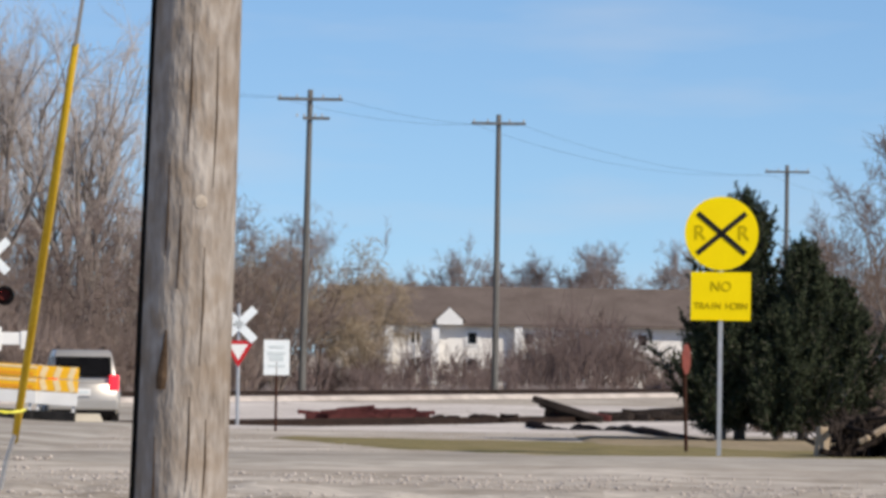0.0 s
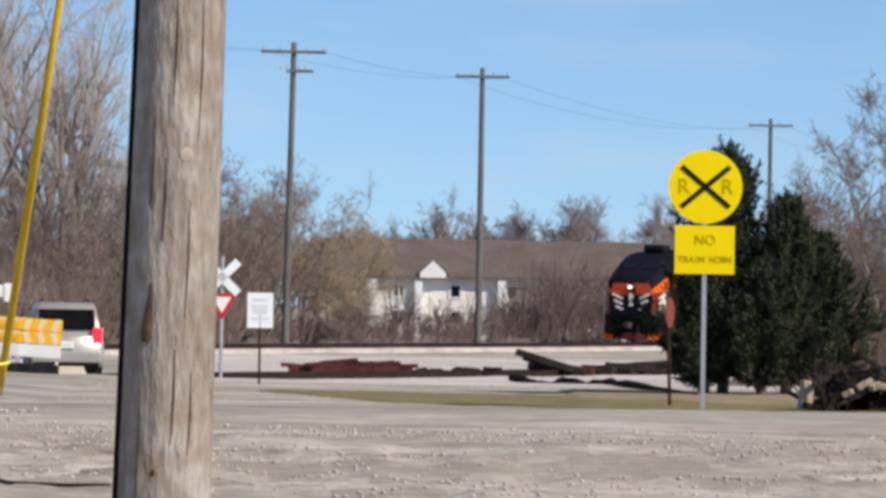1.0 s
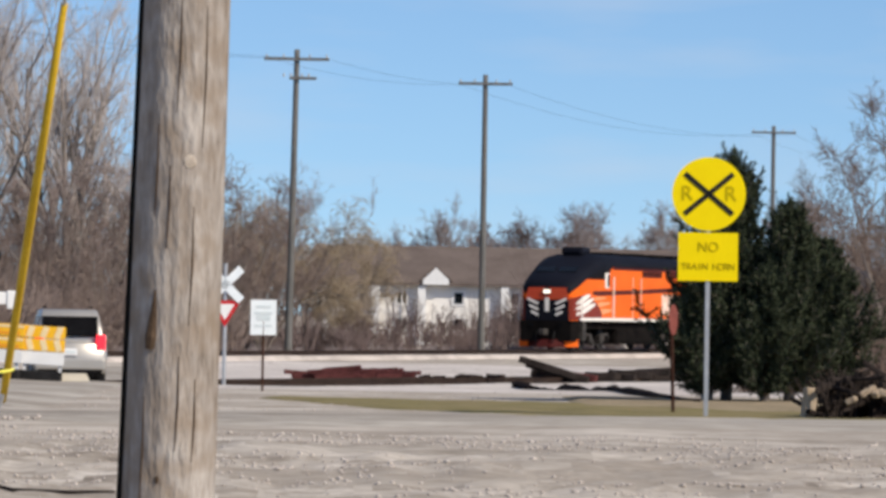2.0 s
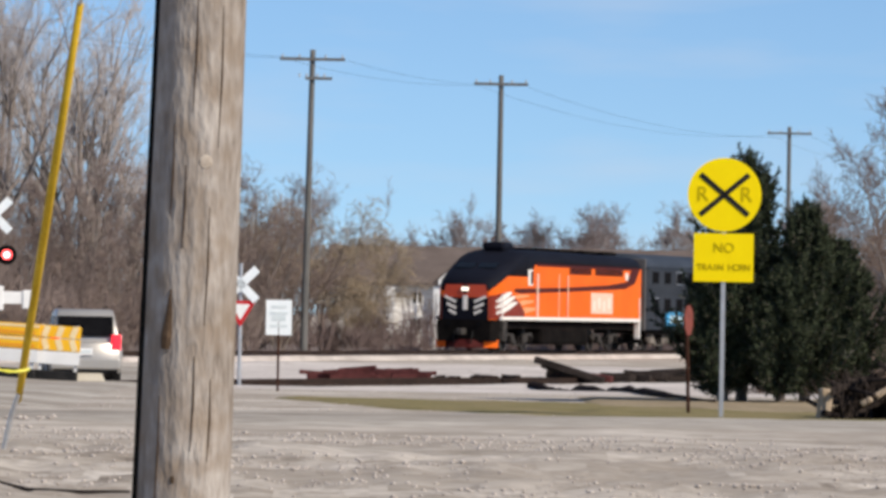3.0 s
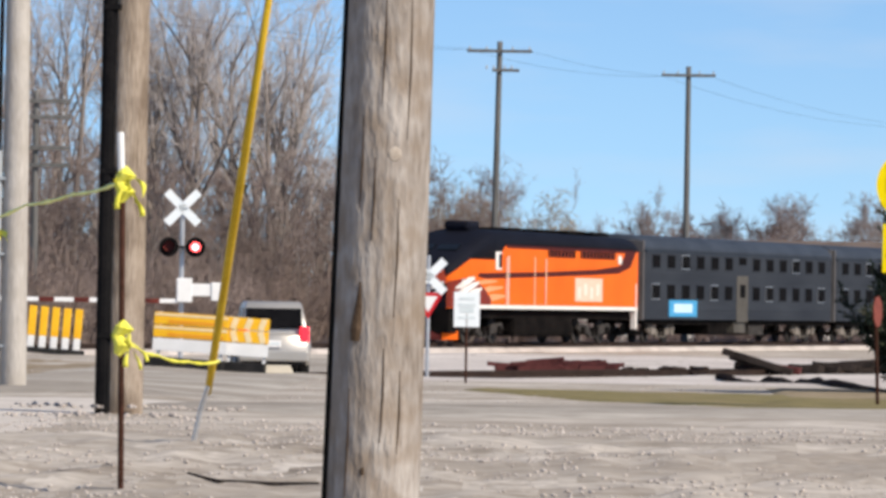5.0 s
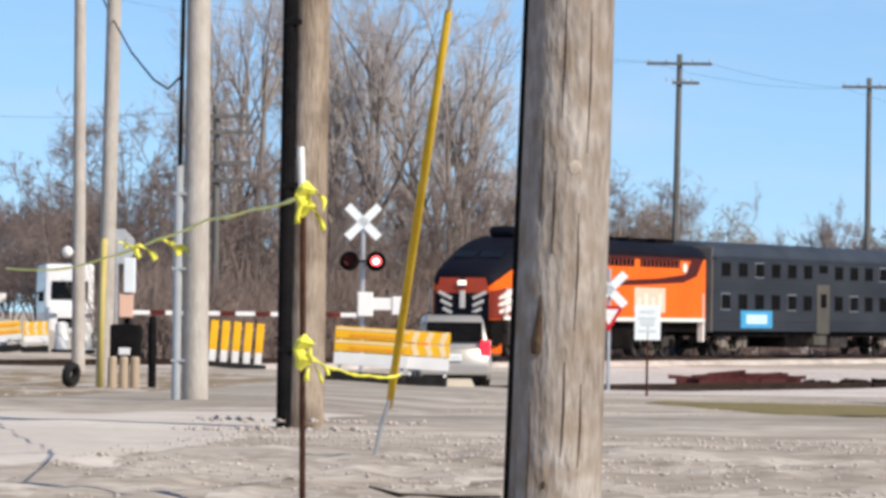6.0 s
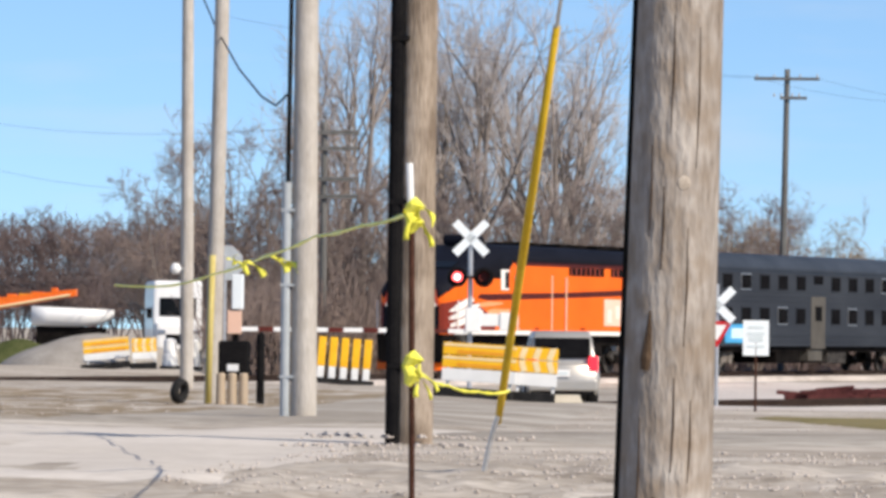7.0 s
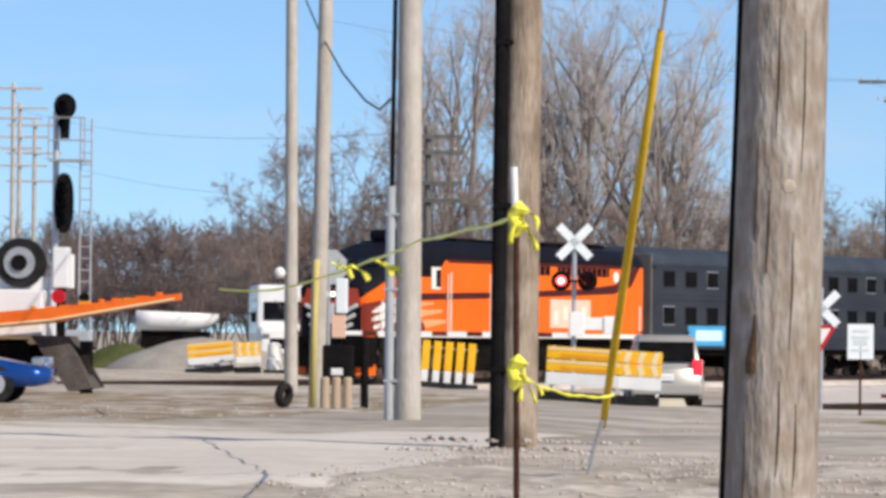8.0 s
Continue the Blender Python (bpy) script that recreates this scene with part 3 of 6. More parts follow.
def tape(name, pts, width, label, twist=2.2):
    """A twisted ribbon of barrier tape through points, about 1 mm thick."""
    bm = bmesh.new()
    rings = []
    n = 14
    P = [Vector(p) for p in pts]
    for j in range(len(P) - 1):
        for i in range(n + (j == len(P) - 2)):
            t = i / n
            p = P[j].lerp(P[j + 1], t)
            p.z -= 0.05 * t * (1 - t)
            k = twist * (j + t) * 2.2
            w = width * (0.45 + 0.35 * noise.noise((j + t * 5, 2, 0)))
            up = Vector((0.1 * math.sin(k), 0.45 * math.sin(k), math.cos(0.7 * math.sin(k)))) * w / 2
            rings.append([p - up, p + up, p + up + Vector((0, 0.002, 0)), p - up + Vector((0, 0.002, 0))])
    ob = smooth(part(name, loft([[tuple(q) for q in r] for r in rings], bm), "tape_yellow"))
    return tagged(ob, label, "barrier tape")


tape("barrier_tape", [(-2.287, 23.46, 1.906), (-2.53, 25.95, 1.95), (-3.09, 29.00, 1.96), (-3.85, 33.00, 1.97), (-4.73, 37.00, 1.88), (-5.70, 41.00, 1.78), (-6.55, 44.00, 1.70), (-7.72, 48.00, 1.74)], 0.055, "twisted yellow barrier tape strung between the poles")
tape("barrier_tape", [(-2.26, 23.46, 1.15), (-2.197, 23.78, 1.06), (-2.106, 24.1, 1.01), (-1.98, 24.5, 0.975), (-1.84, 24.9, 0.975)], 0.038, "slack yellow barrier tape near the ground", 1.6)
def tape_tail(name, parent, start, drop, drift, width=0.05):
    """A limp ribbon end that curls as it hangs."""
    rings, turn = [], random.uniform(0, 6.28)
    for i in range(11):
        t = i / 10
        p = Vector(start) + Vector((drift * t + 0.02 * math.sin(5 * t + turn), 0.02 * math.cos(4 * t + turn), -drop * (t - 0.25 * math.sin(math.pi * t))))
        a = turn + 3.5 * t
        v = Vector((math.cos(a), 0.6 * math.sin(a), 0.5 * math.sin(a))) * width / 2
        rings.append([tuple(q) for q in (p - v, p + v, p + v + Vector((0, 0.002, 0)), p - v + Vector((0, 0.002, 0)))])
    return smooth(part(name, loft(rings), "tape_yellow", parent, "limp yellow barrier tape"))


for h, drop in ((1.555, 0.22), (0.77, 0.17)):
    for i in range(4):
        tape_tail("tape_tail", stake, (random.uniform(-0.06, 0.05), -0.025, h + random.uniform(-0.06, 0.06)), random.uniform(0.3, 1.0) * drop, random.uniform(-0.02, 0.09), random.uniform(0.018, 0.03))
    part("tape_wrap", tube([(-0.03, 0, h - 0.09), (0.0, 0, h - 0.04), (-0.03, 0, h + 0.01), (0.005, 0, h + 0.05), (-0.015, 0, h + 0.08)], [0.022, 0.05, 0.034, 0.052, 0.024], 9), "tape_yellow", stake, "yellow tape wrapped round the stake")

tb = thing("tape_bunch", Matrix.Translation((-4.78, 37.0, 1.86)), "bunched knot of yellow barrier tape on the line", "barrier tape")
for i in range(8):
    tape_tail("tape_tail", tb, (random.uniform(-0.28, 0.2), random.uniform(-0.03, 0.03), random.uniform(-0.04, 0.05)), random.uniform(0.03, 0.15), random.uniform(-0.08, 0.16), random.uniform(0.03, 0.06))


br = tagged(part("fallen_branch", tube([(-1.98, 24.6, ground_z(-1.98, 24.6) + 0.03), (-1.8, 24.4, ground_z(-1.8, 24.4) + 0.01), (-1.5, 24.2, ground_z(-1.5, 24.2) + 0.01), (-1.25, 24.1, ground_z(-1.25, 24.1) + 0.01)], [0.006, 0.012, 0.011, 0.006], 8), "debris"), "dark crooked branch lying on the gravel", "branch")

# ---- road signs ----
def post(ob, z1, material, r=0.03, flat=False):
    bm = box(0, 0.03, -0.3, 0.055, 0.035, z1 + 0.3, None, 0.004) if flat else tube([(0, 0.02, -0.3), (0, 0.02, z1)], r, 10)
    return part("post", bm, material, ob)


sgz = ground_z(4.34, 57)
adv = thing("crossing_sign", pose(4.34, 57, sgz, 0, 0, -4), "round yellow railroad crossing sign on a galvanised post", "road sign")
post(adv, 2.6, "galv", flat=True)
CZ = 2.86 - sgz
disc_p = part("disc", plate(ngon(0.457, 40, 0, 0, CZ), 0.006), "yellow_sign", adv, "round yellow sign plate")
for a in (40, -40):
    part("cross_bar", box(0, -0.006, -0.032, 0.78, 0.006, 0.064, None, 0, None), "sign_black", disc_p).matrix_basis = Matrix.Translation((0, 0, CZ)) @ Matrix.Rotation(radians(a), 4, "Y")
for sx in (-0.27, 0.27):
    letters("R", 0.26, "sign_ink", disc_p, pose(sx, -0.006, CZ, 90, 0, 0))
plq = part("plaque", plate([(-0.37, CZ - 1.08), (0.37, CZ - 1.08), (0.37, CZ - 0.48), (-0.37, CZ - 0.48)], 0.006), "yellow_sign", adv, "yellow rectangular plaque")
for word, size, z, step in (("NO", 0.17, CZ - 0.66, 0.135), ("TRAIN HORN", 0.115, CZ - 0.90, 0.066)):
    for i, ch in enumerate(word):
        if ch != " ":
            letters(ch, size, "sign_ink", plq, pose((i - (len(word) - 1) / 2) * step, -0.006, z, 90, 0, 0))

stz = ground_z(4.14, 60)
stop = thing("stop_sign", pose(4.17, 60, stz, 0, -6.5, 70), "small faded red sign turned aside on a leaning rusty post", "road sign")
post(stop, 1.42, "dark_rust", flat=True)
part("face", plate(ngon(0.21, 8, radians(22.5), 0, 1.24), 0.008), "faded_sign", stop, "sun-faded red octagon")

wz = ground_z(-1.68, 80)
ws = thing("notice_sign", pose(-1.62, 80, wz, 0, 0, 6), "small white notice sign on a thin dark post", "road sign")
post(ws, 1.2, "dark_rust", 0.022)
wf = part("face", plate([(-0.225, 0.97), (0.225, 0.97), (0.225, 1.58), (-0.225, 1.58)], 0.006), "white_sheet", ws, "white reflective face with faint print")
for i, (w, h) in enumerate(((0.26, 0.045), (0.3, 0.045), (0.24, 0.09), (0.3, 0.04))):
    part("print_bar", box(0, -0.005, 1.44 - i * 0.11, w, 0.006, h), "sign_grey", wf)


def crossbuck(parent, z, blade=1.22, tilt=0):
    for a in (45, -45):
        b = part("blade", plate([(-blade / 2, -0.115), (blade / 2, -0.115), (blade / 2, 0.115), (-blade / 2, 0.115)], 0.006 if a > 0 else 0.014), "white_sheet", parent, "white crossbuck blade")
        b.matrix_basis = Matrix.Translation((0, -0.05, z)) @ Matrix.Rotation(radians(a + tilt), 4, "Y")


gz = ground_z(-10.3, 125)
gate = thing("crossing_signal", pose(-10.3, 125, gz, 0, 0, 6), "crossing signal with white crossbuck, red lamps and gate", "crossing signal")
part("mast", tube([(0, 0.06, -0.2), (0, 0.06, 4.4)], 0.065, 12), "galv", gate)
crossbuck(gate, 3.82 - gz)
part("lamp_bar", box(0, 0.0, 2.72 - gz, 0.9, 0.06, 0.06), "black", gate)
LENSES = []
for sx, lit in ((-0.36, True), (0.36, False)):
    bg = part("background", disc((sx, -0.10, 2.75 - gz), (0, 1, 0), 0.27, 0.02, 28), "black", gate, "round black lamp background")
    part("hood", tube([(sx, -0.11, 2.75 - gz), (sx, -0.32, 2.78 - gz)], [0.165, 0.16], 20, None, False), "black", bg)
    bm = disc((0, 0, 0), (0, 1, 0), 0.145, 0.03, 20)
    disc((0, 0.018, 0), (0, 1, 0), 0.08, 0.012, 16, bm)
    lens = part("lens", bm, "faded_red", bg, "flashing lens, red on one face and dark on the other")
    lens.data.materials.append(M["lamp_red"])
    lens.data.materials.append(M["lamp_core"])
    for p in lens.data.polygons:
        p.material_index = 2 if p.center.y > 0.0165 else (1 if p.center.y > -0.01 else 0)
    LENSES.append((lens, Vector((sx, -0.13, 2.75 - gz)), 180 if lit else 0))
part("gate_box", box(0.08, -0.05, 1.25 - gz, 0.42, 0.45, 0.66, None, 0.03), "white", gate, "white gate mechanism housing")
part("counterweight", box(0.62, -0.2, 1.42 - gz, 0.85, 0.12, 0.34, None, 0.03), "white", gate, "white counterweight arm")
part("weight_plate", box(0.95, -0.2, 1.30 - gz, 0.3, 0.2, 0.5, None, 0.03), "white", gate)
arm = part("gate_arm", box(-3.2, -0.2, 1.22 - gz, 6.2, 0.05, 0.12, None, 0.01), "white", gate, "lowered white and red gate arm")
for i in range(6):
    part("red_band", box(-0.8 - i * 0.95, -0.2, 1.217 - gz, 0.42, 0.056, 0.126), "faded_red", arm, "dull red reflective band")

cz = ground_z(-3.45, 125)
pas = thing("crossbuck_sign", pose(-3.58, 125, cz, 0, 0, 4), "white crossbuck with a small red and white yield sign", "road sign")
part("post", tube([(0, 0.05, -0.2), (0, 0.05, 3.4)], 0.05, 10), "galv", pas)
crossbuck(pas, 2.06 - cz, 1.22)
tri = [(-0.42, 1.62 - cz), (0.0, 0.9 - cz), (0.42, 1.62 - cz)]
yl = part("yield_plate", plate(tri[::-1], 0.006), "red", pas, "red and white yield triangle")
yl.location = (0, -0.02, 0)
c = Vector((0, 1.38 - cz))
part("yield_center", plate([(c.x + (x - c.x) * 0.6, c.y + (z - c.y) * 0.6) for x, z in tri][::-1], 0.004), "white", yl).location = (0, -0.006, 0)


# ---- the train: local X runs back along the train from its front, -Y is the near side, Z = 0 the rail head ----
def car_ring(x, w, h, zlo, lower):
    """Half-octagon of a car body: the lower side walls, or the roof above them."""
    if lower:
        e = min(interp(x, [4.3, 5.0], [3.42, 4.0]), h - 0.42)
        return [(x, -w, zlo), (x, -w, e), (x, w, e), (x, w, zlo)]
    e = min(interp(x, [4.3, 5.0], [3.42, 4.0]), h - 0.42)
    half = [(w, e), (w * 0.985, h - 0.36), (w * 0.88, h - 0.15), (w * 0.6, h - 0.03), (0, h)]
    return [(x, -a, z) for a, z in half] + [(x, a, z) for a, z in half[-2::-1]]


def wheelset(parent, x, r, z=None):
    ob = new("wheelset")
    ob.parent = parent
    ob.matrix_basis = Matrix.Translation((x, 0, r))
    bm = bmesh.new()
    tube([(0, -0.8, 0), (0, 0.8, 0)], 0.09, 10, bm)
    me = part("axle", bm, "truck_grime", ob)
    for s in (-0.76, 0.76):
        part("wheel", disc((0, s, 0), (0, 1, 0), r, 0.13, 24), "truck_grime", ob)
        wh = disc((0, s + math.copysign(0.075, s), 0), (0, 1, 0), r * 0.45, 0.05, 14)
        box(r * 0.6, s + math.copysign(0.07, s), -0.03, 0.12, 0.03, 0.06, wh)
        part("hub", wh, "frame_black", ob)
    return ob


WHEELS = []


def truck(parent, x, r, base, paint="truck_grime"):
    """A bogie: side frames, spring packs and journal boxes; its wheelsets turn."""
    for s in (-1.05, 1.05):
        pr = [(-base / 2 - 0.5, 0.62), (-base / 2 - 0.3, 0.85), (-0.7, 0.78), (-0.45, 0.48), (0.45, 0.48), (0.7, 0.78), (base / 2 + 0.3, 0.85), (base / 2 + 0.5, 0.62), (base / 2 + 0.2, 0.45), (0.8, 0.40), (0.5, 0.24), (-0.5, 0.24), (-0.8, 0.40), (-base / 2 - 0.2, 0.45)]
        bm = plate(pr, 0.14)
        fr = part("truck_frame", bm, paint, parent, "grimy cast truck side frame")
        fr.location = (x, s - 0.07, 0)
        for k in (-base / 2, base / 2):
            part("journal_box", box(k, 0.07 + math.copysign(0.09, s), 0.36, 0.34, 0.16, 0.34, None, 0.03), "frame_black" if paint == "truck_grime" else "coach_truck", fr)
        for k in (-0.22, 0.22):
            part("spring", tube([(k, 0.07 + math.copysign(0.06, s), 0.3), (k, 0.07 + math.copysign(0.06, s), 0.68)], 0.11, 10), "frame_black", fr)
    for k in (-base / 2, base / 2):
        WHEELS.append((wheelset(parent, x + k, r), x + k, r))


def locomotive():
    ob = thing("locomotive", Matrix(), "orange and black diesel passenger locomotive with white wing stripes", "locomotive")
    prof = [(0.12, 1.12, 3.12), (0.22, 1.25, 3.24), (0.45, 1.38, 3.38), (0.9, 1.48, 3.60), (1.5, 1.53, 3.85), (2.2, 1.55, 4.15), (3.0, 1.56, 4.46), (3.8, 1.56, 4.66), (4.3, 1.56, 4.70), (5.0, 1.56, 4.71), (9, 1.56, 4.70), (15, 1.56, 4.66), (19.6, 1.56, 4.62), (20.05, 1.52, 4.50)]
    part("body", loft([car_ring(x, w, h, 1.42, True) for x, w, h in prof]), "orange", ob, "glossy orange side and nose")
    smooth(part("roof", loft([car_ring(x, w, h, 1.42, False) for x, w, h in prof]), "loco_black", ob, "black curved roof and cab hood"))
    # roof gear
    part("horn_box", box(4.1, 0, 4.62, 1.3, 1.1, 0.40, None, 0.16), "loco_black", ob)
    for x, w, l in ((8.0, 1.5, 1.6), (11.5, 1.6, 2.4), (14.6, 1.6, 1.9), (17.4, 1.6, 1.9)):
        f = part("roof_fan", box(x, 0, 4.66, l, w, 0.14, None, 0.03), "frame_black", ob, "sooty roof hatch and fan")
        for k in (-0.35, 0.0, 0.35):
            part("fan_rib", box(x + k * l, 0, 4.80, 0.05, w * 0.9, 0.02), "frame_black", f)
    # front: lower black mask, windscreens, headlight and wing stripes
    face = part("nose_mask", loft([[(0.105, -1.12, 1.42), (0.105, -1.12, 2.42), (0.105, 1.12, 2.42), (0.105, 1.12, 1.42)], [(0.20, -1.13, 1.42), (0.20, -1.13, 2.40), (0.20, 1.13, 2.40), (0.20, 1.13, 1.42)]]), "loco_black", ob, "black lower nose panel")
    part("nose_panel", loft([[(0.095, -1.11, 2.43), (0.115, -0.95, 3.0), (0.115, 0.95, 3.0), (0.095, 1.11, 2.43)], [(0.16, -1.12, 2.43), (0.16, -0.97, 3.0), (0.16, 0.97, 3.0), (0.16, 1.12, 2.43)]]), "loco_red", ob, "dull red upper nose")
    hl = part("headlight", disc((0.08, 0, 2.80), (1, 0, 0), 0.19, 0.05, 20), "loco_black", ob, "twin headlight in a dark surround")
    part("lens", box(0.05, 0, 2.72, 0.04, 0.34, 0.17, None, 0.015), "lamp_white", hl, "warm twin lamp glass")
    part("nose_stripe", box(0.09, 0, 1.85, 0.03, 0.22, 0.66, None, 0.01), "loco_white", ob, "white vertical nose stripe")
    for s in (-1, 1):
        for z, l in ((2.28, 0.6), (1.98, 0.5), (1.70, 0.4)):
            part("wing_stripe", box(0.085, s * (0.42 + l / 2), z, 0.025, l, 0.12, None, 0.0, Matrix.Rotation(radians(s * 24), 4, "X")), "loco_white", ob, "white wing stripe")
        ws_ = part("windscreen", box(0, 0, 0, 0.9, 0.05, 0.6, None, 0.04), "glass", ob, "dark windscreen pane")
        ws_.matrix_basis = Matrix.Translation((1.3, s * 0.55, 3.765)) @ Matrix.Rotation(radians(66), 4, "Y") @ Matrix.Rotation(radians(90), 4, "Z")
    # black nose side with flowing white wings, following the taper of the nose
    def side_strip(nm, rows, s, out, mt, label):
        xs_, ws_ = [p[0] for p in prof], [p[1] for p in prof]
        rings = []
        for x, zl, zh in rows:
            w = interp(x, xs_, ws_)
            rings.append([(x, s * (w + out), zl), (x, s * (w + out), zh), (x, s * (w - 0.06), zh), (x, s * (w - 0.06), zl)])
        return part(nm, loft(rings), mt, ob, label)

    for s in (-1, 1):
        side_strip("nose_side", [(0.125, 1.45, 2.5), (0.22, 1.45, 2.52), (0.45, 1.45, 2.56), (0.8, 1.45, 2.62), (1.5, 1.46, 2.66), (2.2, 1.47, 2.5), (3.0, 1.48, 2.2), (3.6, 1.49, 1.8)], s, 0.014, "loco_deep", "dark red nose side behind the wings")
        for rows in ([(0.40, 2.20, 2.26), (0.8, 2.22, 2.48), (1.4, 2.42, 2.68), (1.9, 2.60, 2.70)],
                     [(0.40, 1.92, 2.04), (0.9, 1.98, 2.22), (1.7, 2.20, 2.46), (2.3, 2.42, 2.52)],
                     [(0.45, 1.66, 1.78), (1.1, 1.74, 1.98), (1.9, 1.96, 2.22), (2.6, 2.18, 2.28)]):
            side_strip("side_wing", rows, s, 0.028, "loco_white", "white feathered wing on the nose side")
        for rows in ([(2.1, 2.36, 2.5), (3.0, 2.42, 2.6), (4.2, 2.52, 2.58)], [(2.5, 2.04, 2.2), (3.4, 2.1, 2.34), (4.8, 2.26, 2.34)], [(2.8, 1.68, 1.9), (3.8, 1.74, 2.02), (5.2, 1.92, 2.0)]):
            side_strip("feather_fade", rows, s, 0.012, "pale_feather", "peach feather tip fading into the orange")
        side_strip("cab_beam", [(0.9, 2.72, 2.98), (1.6, 2.80, 3.16), (3.0, 2.98, 3.3), (4.3, 3.02, 3.36)], s, 0.010, "orange", "orange beam along the cab side")
        sgn = s * 1.56
        # side stripe: black, sweeping up to the roof at the rear
        pr = [(2.2, 2.72), (2.4, 2.86), (9, 2.98), (15.0, 3.16), (17.8, 3.36), (18.5, 4.0), (19.7, 4.0), (19.0, 3.30), (17.6, 3.02), (14.5, 2.93), (9, 2.78), (3, 2.64)]
        st = part("side_stripe", plate(pr, 0.02), "loco_maroon", ob, "dark maroon stripe sweeping along the side")
        st.location = (0, sgn - 0.01, 0)
        cw = part("cab_window", box(4.35, sgn, 3.02, 0.62, 0.05, 0.74, None, 0.03), "loco_white", ob, "white-framed cab side window")
        part("pane", box(4.48, sgn, 3.10, 0.32, 0.07, 0.58), "glass", cw)
        part("cab_door", box(5.4, sgn, 1.5, 0.06, 0.035, 2.1), "loco_white", ob, "pale door edge")
        part("door_edge", box(8.2, sgn, 1.5, 0.06, 0.035, 2.1), "pale_mark", ob)
        for x0, x1 in ((9.6, 12.6), (13.2, 17.2)):
            g = part("air_grille", box((x0 + x1) / 2, sgn, 3.62, x1 - x0, 0.04, 0.30), "frame_black", ob, "dark air intake grille")
            for i in range(int((x1 - x0) / 0.4)):
                part("louvre", box(x0 + 0.2 + i * 0.4, sgn, 3.62, 0.05, 0.055, 0.30), "loco_red", g)
        part("sill_stripe", box(10.2, sgn, 1.42, 19.4, 0.05, 0.15), "loco_white", ob, "white stripe along the sill")
        part("roof_edge", box(12.3, sgn, 3.93, 14.2, 0.03, 0.12), "loco_maroon", ob, "dark red edge band below the roof")
        lg = part("logo", box(14.2, sgn, 1.78, 3.1, 0.03, 1.0), "pale_mark", ob, "pale lettered panel")
        for i in range(4):
            part("print_bar", box(13.1 + i * 0.7, sgn, 1.9 + 0.15 * (i % 2), 0.34, 0.045, 0.5), "pale_print", lg)
        for x in (5.1, 9.3):
            part("grab_iron", tube([(x, sgn + s * 0.05, 1.55), (x, sgn + s * 0.05, 3.55)], 0.032, 6), "pale_mark", ob, "pale door-edge grab iron")
        for x in (0.62, 19.6):
            part("grab_iron", tube([(x, sgn + s * 0.06, 1.5), (x, sgn + s * 0.06, 2.6)], 0.03, 6), "loco_white", ob, "white grab iron")
        part("corner_steps", box(19.85, s * 1.42, 0.6, 0.16, 0.26, 0.9, None, 0.02), "loco_white", ob, "white corner steps")
        part("front_steps", box(1.2, s * 1.42, 0.45, 0.5, 0.24, 1.0, None, 0.02), "truck_grime", ob)
        part("rear_lamp", disc((17.75, sgn, 3.62), (0, 1, 0), 0.2, 0.06, 14), "loco_white", ob)
    # underframe
    part("underframe", box(10.1, 0, 1.02, 19.7, 2.5, 0.42, None, 0.03), "frame_black", ob, "black grimy underframe")
    part("fuel_tank", box(10.0, 0, 0.28, 6.4, 2.6, 0.8, None, 0.2), "frame_black", ob, "black fuel tank")
    part("pilot", loft([[(0.0, -1.25, 0.42), (0.0, -1.3, 1.42), (0.0, 1.3, 1.42), (0.0, 1.25, 0.42)], [(0.5, -1.5, 0.42), (0.5, -1.52, 1.42), (0.5, 1.52, 1.42), (0.5, 1.5, 0.42)]]), "frame_black", ob, "black front pilot")
    # light in the colours: maroon for the plough's shaded front, orange for its sunlit sides
    part("plow", loft([[(-0.28, -0.35, 0.14), (-0.05, -0.4, 0.5), (-0.05, 0.4, 0.5), (-0.28, 0.35, 0.14)], [(0.45, -1.48, 0.14), (0.40, -1.48, 0.52), (0.40, 1.48, 0.52), (0.45, 1.48, 0.14)]]), "loco_maroon", ob, "snow plough, its shaded front coloured dark maroon")
    for s in (-1, 1):
        part("plow_lit_side", loft([[(x - 0.035, s * y, z), (x - 0.035, s * y, z + 0.36), (x, s * (y - 0.03), z + 0.36), (x, s * (y - 0.03), z)] for x, y, z in ((0.10, 0.95, 0.15), (0.30, 1.27, 0.15), (0.46, 1.51, 0.15))]), "orange", ob, "orange plough side, coloured as sunlit")
    part("coupler", box(-0.32, 0, 0.72, 0.7, 0.26, 0.3, None, 0.06), "truck_grime", ob)
    for s in (-0.75, 0.75):
        part("ditch_light", disc((-0.02, s, 1.22), (1, 0, 0), 0.09, 0.06, 14), "glass", ob, "unlit ditch light")
        part("air_hose", tube([(0.0, s * 0.6, 0.9), (-0.18, s * 0.6, 0.6), (-0.15, s * 0.55, 0.36)], 0.03, 6), "rubber", ob)
    part("rear_diaphragm", box(20.25, 0, 1.1, 0.45, 1.5, 2.7, None, 0.05), "frame_black", ob)
    for x in (4.1, 16.0):
        truck(ob, x, 0.51, 2.74)
    return ob


